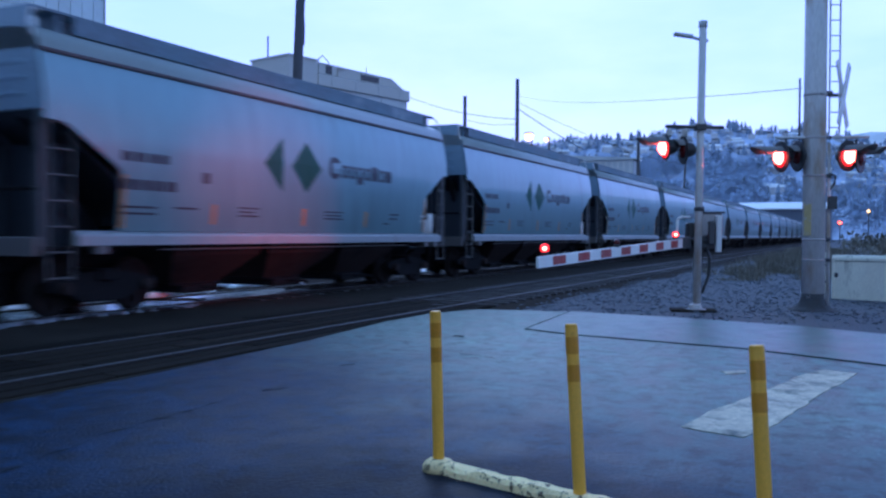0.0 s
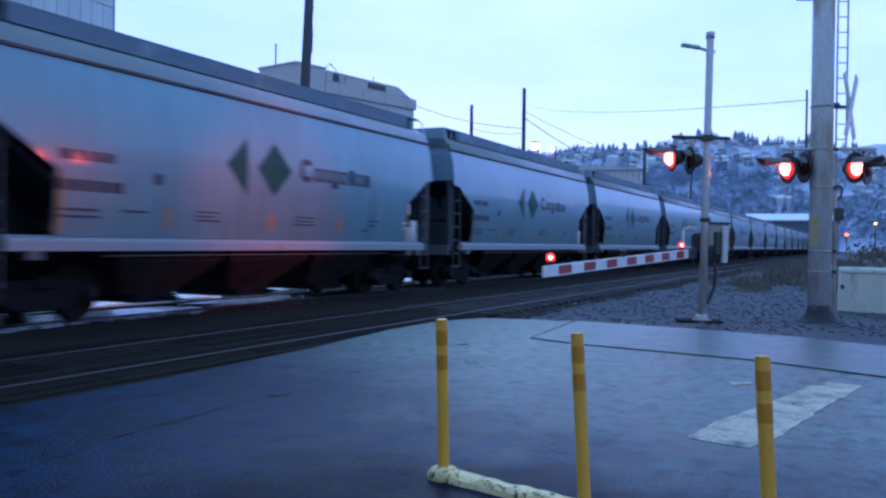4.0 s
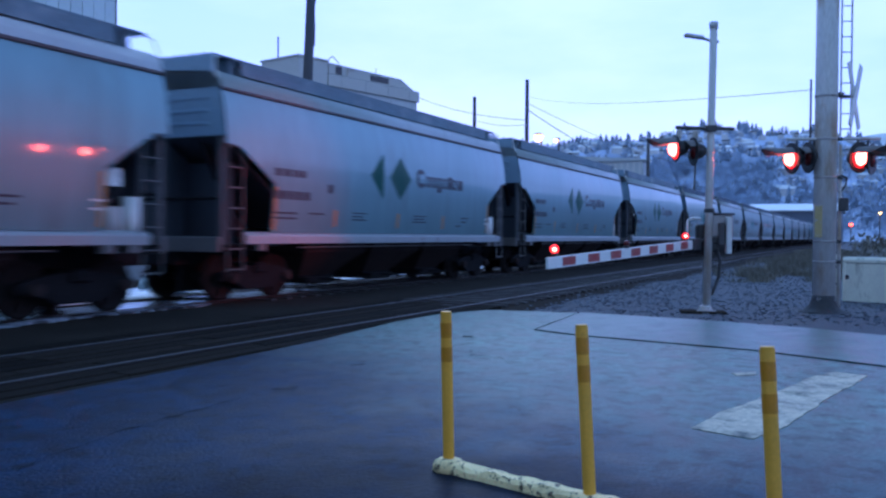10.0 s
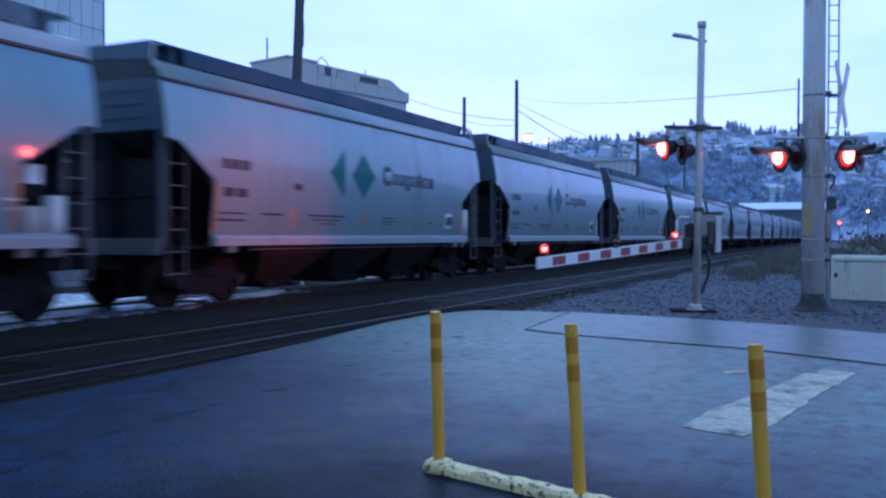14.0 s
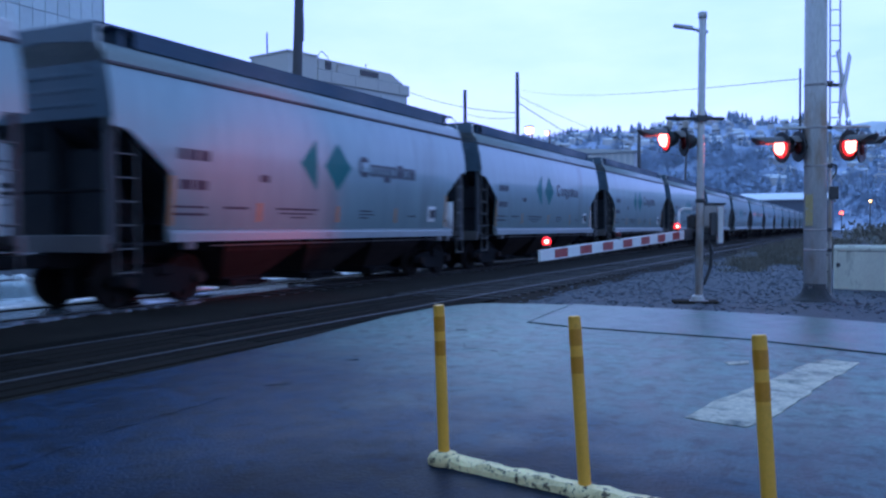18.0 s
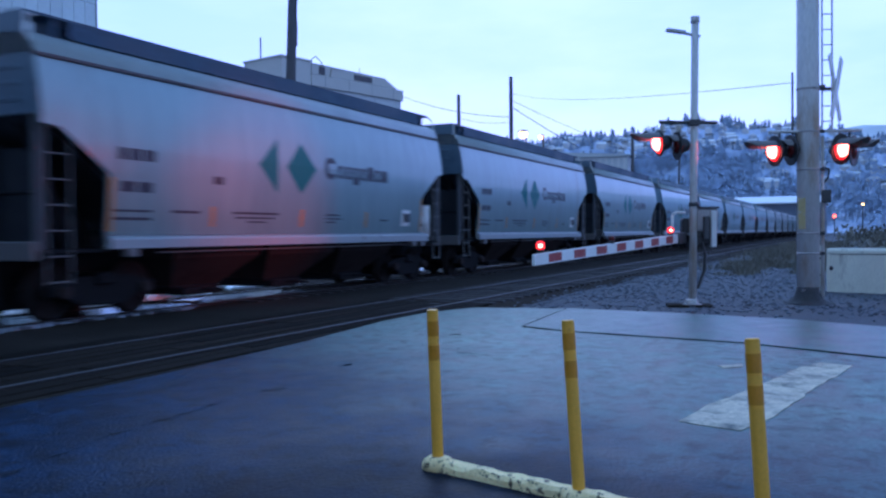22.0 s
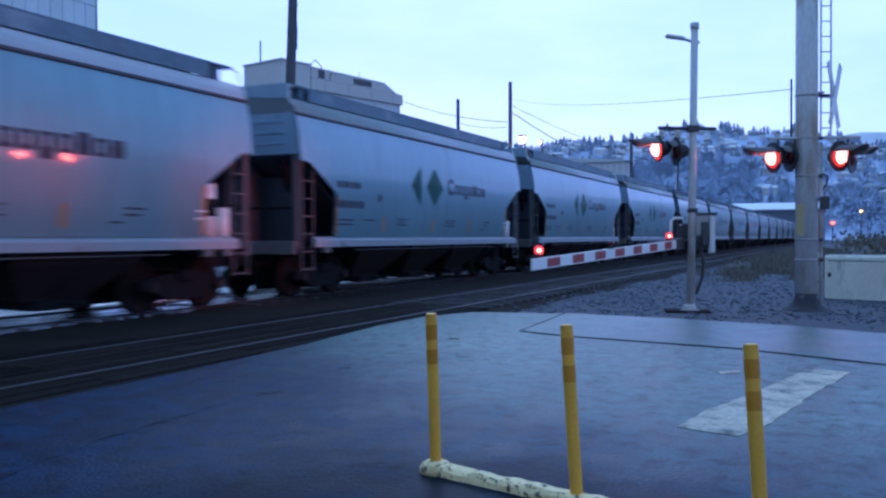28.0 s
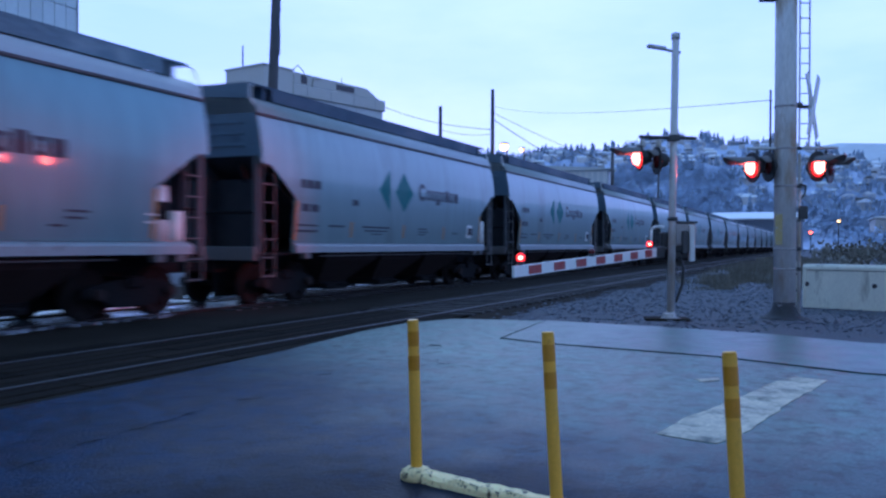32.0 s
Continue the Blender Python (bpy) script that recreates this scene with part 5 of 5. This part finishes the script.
def wire(pts, r, sag):
    c = bpy.data.curves.new("wire", "CURVE")
    c.dimensions, c.bevel_depth, c.bevel_resolution = "3D", r, 1
    for a, b in zip(pts, pts[1:]):
        sp = c.splines.new("POLY")
        sp.points.add(16)
        for k in range(17):
            s = k / 16
            p = Vector(a).lerp(Vector(b), s)
            sp.points[k].co = (p.x, p.y, p.z - sag * 4 * s * (1 - s), 1)
    c.materials.append(M["wire"])
    tagged(new("overhead_wire", c), "thin dark overhead wire hanging between poles", "wire", "overhead wires")


wire([(75.6, 27.4, 14.2), (18.9, 0.80, 4.33)], .008, .45)
wire([(94, 48, 18.0), (75.6, 27.4, 12.0)], .03, .5)
wire([(82.8, 35.7, 13.3), (75.6, 27.4, 11.6)], .02, .3)
wire([(75.6, 27.4, 13.0), (86.0, 24.0, 10.0)], .035, .1)
wire([(75.6, 27.4, 13.6), (120.0, 19.6, 10.9)], .02, .8)


# ---------------------------------------------------------------- buildings
def block_building():
    g = thing("office_block", pose(69.3, 48.0, 0, 0, 0, -14), "pale beige flat-roofed concrete building behind the railway", "building")
    n = 17.3
    part("wall", boxed(.2, n - .2, .25, 14.0, -.2, 16.05), "facade_pale", g)
    part("parapet", boxed(3.6, n, 0, 14.2, 16.05, 17.2, .05), "facade", g, "beige parapet band")
    part("roof", boxed(3.8, n - .3, .3, 13.9, 17.2, 17.3), "dark_roof", g)
    for k in range(4):
        part("wall_panel", boxed(.6 + 4.1 * k, 4.4 + 4.1 * k, .18, .25, 11.0, 15.8), "facade_pale", g)
    for k in range(4):
        part("parapet_joint", boxed(5.4 + 3.4 * k, 5.45 + 3.4 * k, -.012, .012, 16.1, 17.15), "joint", g)
    ph = part("plant_room", prism(bmesh.new(), [(3.7, 17.2), (n - .4, 17.2), (n - 2.7, 18.25), (4.0, 18.4)], "y", .35, 9.0), "facade", g)
    part("sloped_skylight", prism(bmesh.new(), [(n - .75, 17.35), (n - .65, 17.35), (n - 2.5, 18.22), (n - 2.6, 18.22)], "y", .6, 5.0), "facade_pale", ph)
    part("louvre", boxed(9.9, 12.6, .30, .35, 17.45, 18.05), "pane", ph, "dark louvre")
    part("louvre", boxed(4.9, 5.7, .30, .35, 17.4, 18.2), "pane", ph)
    part("tall_block", boxed(-.2, 3.6, .1, 5.6, -.2, 18.35, .04), "facade", g, "taller plain end block")
    part("coping", boxed(-.3, 3.65, 0, 5.7, 18.35, 18.55, .02), "facade", g)
    part("roof_pipe", pipe(bmesh.new(), [(3.9, .3, 17.3), (3.9, .3, 18.7), (4.4, .3, 19.1), (5.2, .3, 18.6), (5.4, .3, 18.2)], .05), "galv", g)
    part("roof_pipe", pipe(bmesh.new(), [(6.4, .25, 17.3), (6.5, .25, 18.1), (7.6, .25, 18.2)], .06), "galv", g)
    part("antenna", rod(bmesh.new(), (-.1, 3.2, 18.4), (-.1, 3.2, 20.6), .08, 6), "dark_steel", g)
    part("antenna", rod(bmesh.new(), (11.9, 1.5, 18.1), (11.9, 1.5, 19.1), .04, 6), "dark_steel", g)


block_building()


def tower():
    g = thing("panel_tower", pose(0, 0, 0), "tall pale tower clad in a grid of panels", "building")
    x1, y = 30.9, 32.0
    part("core", boxed(x1 - 16.0, x1 - .03, y + .06, y + 14, -.2, 26), "joint", g)
    pan = None
    for i in range(14):
        for j in range(8):
            m = pose(x1 - .66 * (i + 1), y, 8.4 + 1.32 * j)
            if pan is None:
                pan = part("panel", boxed(.012, .648, 0, .06, .015, 1.305, .008), "tower_panel", g)
                pan.matrix_basis = m
            else:
                twin(pan, m)
    part("corner_trim", boxed(x1 - .03, x1 + .05, y - .03, y + .1, -.2, 26), "joint", g)


tower()


def shed(name, x0, x1, y0, y1, h, rise, label, roof="snow_roof", wall="facade_pale", ribs=0, across=False):
    g = thing(name, pose(0, 0, 0), label, "building")
    part("wall", boxed(x0, x1, y0, y1, -.2, h), wall, g)
    if across:
        part("roof", prism(bmesh.new(), [(x0 - .8, h + .01), (x1 + .8, h + .01), (x1 + .8, h + .3), ((x0 + x1) / 2, h + rise), (x0 - .8, h + .3)], "y", y0 - .6, y1 + .6), roof, g)
    else:
        part("roof", prism(bmesh.new(), [(y0 - .6, h + .01), (y1 + .6, h + .01), (y1 + .6, h + .3), ((y0 + y1) / 2, h + rise), (y0 - .6, h + .3)], "x", x0 - .6, x1 + .6), roof, g)
    for k in range(ribs):
        yy = y0 + (y1 - y0) * (k + .5) / ribs
        part("wall_rib", boxed(x0 - .14, x0, yy - .22, yy + .22, .2, h - .4), "white", g)
    return g


shed("warehouse", 199, 205, 44, 75, 18.8, 1.4, "grey ribbed warehouse with a low pale roof", "facade_pale", "facade_pale", 22)
shed("snowy_shed", 232, 262, 3.0, 25.0, 8.0, 2.4, "long low building with a snow covered roof", "snow_roof", "shed_blue", 0, True)
shed("yard_building", 262, 290, -45, -15, 9.0, 2.0, "low yard building with snow on its roof", "snow_roof", "house_wall", 0)


# ---------------------------------------------------------------- hill town in the distance
def ridge(phi):
    d = math.degrees(phi)
    d = (d + 180) % 360 - 180
    # away from the view the ring is unseen, a low dark band for reflections
    near = 1 - min(1, max(0, abs(d - 22) - 40) / 40)
    return (100 + 6 * math.sin(d * .21 + .6) + 3 * math.sin(d * .9) - min(30, max(0, 9 - d) * 1.5) - min(20, max(0, -2 - d) * 2.0)) * near + 70 * (1 - near)


FAR = 1.7


def hill_z(r, phi):
    x, y = r / FAR * math.cos(phi), r / FAR * math.sin(phi)
    r = r / FAR
    s = min(1, max(0, (r - 260) / 660))
    s = s * s * (3 - 2 * s) * .45 + s * .55
    z = ridge(phi) * s
    if r > 920:
        z -= (r - 920) * .12
    return FAR * (z + 9 * s * noise.noise(Vector((x * .006, y * .006, 0))) + 3 * s * noise.noise(Vector((x * .02, y * .02, 5)))) - .3


def build_hill():
    bm = bmesh.new()
    nr, na = 40, 260
    grid = []
    for i in range(nr + 1):
        r = (250 + 1000 * (i / nr)) * FAR
        row = []
        for j in range(na + 1):
            phi = radians(-158 + 360 * j / na)
            row.append(bm.verts.new((r * math.cos(phi), r * math.sin(phi), hill_z(r, phi))))
        grid.append(row)
    for i in range(nr):
        for j in range(na):
            bm.faces.new((grid[i][j], grid[i + 1][j], grid[i + 1][j + 1], grid[i][j + 1])).smooth = True
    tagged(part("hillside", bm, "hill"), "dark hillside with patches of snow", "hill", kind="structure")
    bm = bmesh.new()
    prev = None
    for j in range(61):
        phi = radians(-60 + 160 * j / 60)
        d = math.degrees(phi)
        h = 300 + 40 * math.sin(d * .13 + 1.8) + 40 * noise.noise(Vector((d * .12, 0, 0))) + 60 * math.exp(-((d + 3) / 4) ** 2) - 70
        col = [bm.verts.new((r * math.cos(phi), r * math.sin(phi), z)) for r, z in ((2500, -5), (3100, h * .7), (3500, h * 1.22))]
        if prev:
            for a in range(2):
                bm.faces.new((prev[a], prev[a + 1], col[a + 1], col[a])).smooth = True
        prev = col
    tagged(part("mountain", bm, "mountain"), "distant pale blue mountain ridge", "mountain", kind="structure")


build_hill()


def build_woods():
    rnd = random.Random(21)

    def conifers(name, spots, label):
        verts, faces = [], []
        for x, y, z, h in spots:
            for lv in range(4):
                r0, zb, zt = h * (.30 - .06 * lv), h * (.12 + .2 * lv), h * (.45 + .185 * lv)
                base, n = len(verts), 7
                a0 = rnd.random() * 6.3
                for k in range(n):
                    rr = r0 * rnd.uniform(.6, 1.2)
                    a = a0 + k * math.tau / n
                    verts.append((x + rr * math.cos(a), y + rr * math.sin(a), z + zb + rnd.uniform(-.03, .03) * h))
                verts.append((x, y, z + zt))
                faces.extend((base + k, base + (k + 1) % n, base + n) for k in range(n))
        me = bpy.data.meshes.new(name)
        me.from_pydata(verts, [], faces)
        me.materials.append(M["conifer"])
        tagged(new(name, me), label, "trees", kind="stuff")
    spots = []
    for _ in range(560):
        d = rnd.uniform(-8, 34)
        if noise.noise(Vector((d * .75, 2.0, 0))) < .0 and rnd.random() < .93:
            continue
        phi, r = radians(d), rnd.uniform(860, 930) * FAR
        spots.append((r * math.cos(phi), r * math.sin(phi), hill_z(r, phi) - 1, rnd.uniform(11, 24)))
    conifers("ridge_conifers", spots, "dark conifers along the ridge")
    spots = []
    for _ in range(2200):
        phi, r = radians(rnd.uniform(-12, 34)), rnd.uniform(330, 870) * FAR
        x, y = r * math.cos(phi), r * math.sin(phi)
        if noise.noise(Vector((x * .008, y * .008, 9))) < .05:
            continue
        spots.append((x, y, hill_z(r, phi) - .6, rnd.uniform(6, 15)))
    conifers("hill_conifers", spots, "dark conifers on the hillside")

    def bare(name, spots, label, mat, count=80):
        verts, faces = [], []
        for x, y, z, h, w in spots:
            for _ in range(count):
                u = Vector((rnd.gauss(0, 1), rnd.gauss(0, 1), rnd.gauss(0, 1)))
                u = u.normalized() * rnd.random() ** .5
                c = Vector((x + u.x * w, y + u.y * w, z + h * (.55 + .45 * u.z)))
                b = len(verts)
                s = w * .15
                for _k in range(3):
                    verts.append((c.x + rnd.uniform(-s, s), c.y + rnd.uniform(-s, s), c.z + rnd.uniform(-s, s) * 1.3))
                faces.append((b, b + 1, b + 2))
        me = bpy.data.meshes.new(name)
        me.from_pydata(verts, [], faces)
        me.materials.append(M[mat])
        tagged(new(name, me), label, "trees", kind="stuff")
    spots = []
    for _ in range(4200):
        d, q = rnd.uniform(-14, 26), (rnd.uniform(275, 600) if rnd.random() < .8 else rnd.uniform(600, 850))
        phi, r = radians(d), q * FAR
        x, y = r * math.cos(phi), r * math.sin(phi)
        # one closed wood at the foot, broken by a cleared strip; loose clumps between the houses
        keep = .95 if 4.6 < d < 17 and q < 590 - 9 * abs(d - 8) else .03 if 3.2 < d <= 4.6 and q < 560 else .30 if d <= 3.2 else .38
        if noise.noise(Vector((x * .012, y * .012, 2))) > .25:
            keep *= .35
        if rnd.random() > keep:
            continue
        h = rnd.uniform(7, 16)
        spots.append((x, y, hill_z(r, phi) - .6, h, h * .5))
    bare("hillside_woods", spots, "bare woods at the foot of the hill, haze-blue in colour", "bare_wood", 130)
    # tufts of dry grass by the line
    verts, faces = [], []
    for _ in range(1100):
        x = 28.5 + 70 * rnd.random() ** 1.8
        y = rnd.triangular(-1.5, 5.2, 2.8)
        if noise.noise(Vector((x * .30, y * .8, 4))) < rnd.uniform(-.25, .2) or x < 29.5 + abs(y - 3.2) * 2.2 * rnd.random():
            continue
        h = rnd.uniform(.16, .46) * min(1.3, .55 + (x - 28.5) / 25)
        for _k in range(26):
            bx, by = x + rnd.gauss(0, .16), y + rnd.gauss(0, .16)
            lx, ly = rnd.gauss(0, .35) * h, rnd.gauss(0, .35) * h
            a, w, k = rnd.random() * 3.14, .006 + .0003 * x, h * rnd.uniform(.5, 1.1)
            n = len(verts)
            verts += [(bx - w * math.cos(a), by - w * math.sin(a), -.12), (bx + w * math.cos(a), by + w * math.sin(a), -.12), (bx + lx, by + ly, -.1 + k)]
            faces.append((n, n + 1, n + 2))
    me = bpy.data.meshes.new("dry_grass")
    me.from_pydata(verts, [], faces)
    me.materials.append(M["dry_grass"])
    tagged(new("dry_grass", me), "dry tan grass in tufts beside the track", "grass", kind="stuff")
    spots = []
    for _ in range(90):
        x = rnd.uniform(38, 110)
        h = rnd.uniform(.6, 1.9)
        spots.append((x, rnd.uniform(-10, -.5), -.1, h, h * .7))
    bare("dry_scrub", spots, "dry tan scrub beyond the barrier", "dry_grass", 60)
    spots = []
    for _ in range(90):
        x = rnd.uniform(110, 230)
        y = rnd.uniform(-60, -4)
        h = rnd.uniform(2, 6)
        spots.append((x, y, -.1, h, h * .5))
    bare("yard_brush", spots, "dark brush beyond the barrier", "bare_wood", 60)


build_woods()


def build_houses():
    rnd = random.Random(5)

    def house(w, d, h, roof):
        g = thing("house", pose(0, 0, 0), "small hillside house with " + ("a snow covered roof" if roof == "snow_roof" else "a dark roof"), "house", "houses on the hill")
        part("wall", boxed(-w / 2, w / 2, -d / 2, d / 2, -2, h), "house_wall", g)
        part("roof", prism(bmesh.new(), [(-d / 2 - .5, h + .01), (d / 2 + .5, h + .01), (d / 2 + .5, h + .35), (0, h + d * .28), (-d / 2 - .5, h + .35)], "x", -w / 2 - .5, w / 2 + .5), roof, g)
        return g
    protos = [house(11, 9, 4.5, "snow_roof"), house(14, 9, 3.5, "snow_roof"), house(9, 8, 5.5, "dark_roof"), house(12, 10, 5.0, "snow_roof")]
    used = set()
    n = 0
    while n < 330:
        d, r = (rnd.uniform(-5, 4) if rnd.random() < .5 else rnd.uniform(4, 23)), (rnd.choice((430, 470, 520, 560, 600, 640, 680, 720, 760, 800, 840, 880)) + rnd.uniform(-10, 10)) * FAR
        key = (round(d * r / 1500), round(r / 30))
        if key in used or (r < 600 * FAR and 5 < d < 16):
            continue
        used.add(key)
        phi = radians(d)
        m = pose(r * math.cos(phi), r * math.sin(phi), hill_z(r, phi) + .4, 0, 0, d + rnd.choice((0, 90)) + rnd.uniform(-15, 15))
        if n < 4:
            protos[n].matrix_basis = m
        else:
            copy_thing(rnd.choice(protos), m)
        n += 1


build_houses()


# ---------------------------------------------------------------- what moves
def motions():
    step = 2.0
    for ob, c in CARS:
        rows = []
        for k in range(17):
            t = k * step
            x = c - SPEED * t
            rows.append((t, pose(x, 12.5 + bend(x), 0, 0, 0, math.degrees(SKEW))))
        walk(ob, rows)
    # wheels roll without slipping; axles that sit alike in their trucks share one set of keys
    shared = {}
    turn = SPEED / .46 / FPS
    for ob, c in CARS:
        for tr in ob.children:
            if not tr.name.startswith("truck"):
                continue
            for ws in tr.children:
                if not ws.name.startswith("wheelset"):
                    continue
                key = ws.matrix_basis.translation.x > 0
                if key not in shared:
                    p = ws.matrix_basis.translation.copy()
                    walk(ws, [(k / FPS, Matrix.Translation(p) @ Matrix.Rotation(-turn * k, 4, "Y")) for k in range(int(32 * FPS) + 1)])
                    shared[key] = ws.animation_data
                else:
                    ws.rotation_mode = "QUATERNION"
                    ws.animation_data_create()
                    ws.animation_data.action = shared[key].action
                    ws.animation_data.action_slot = shared[key].action_slot


motions()
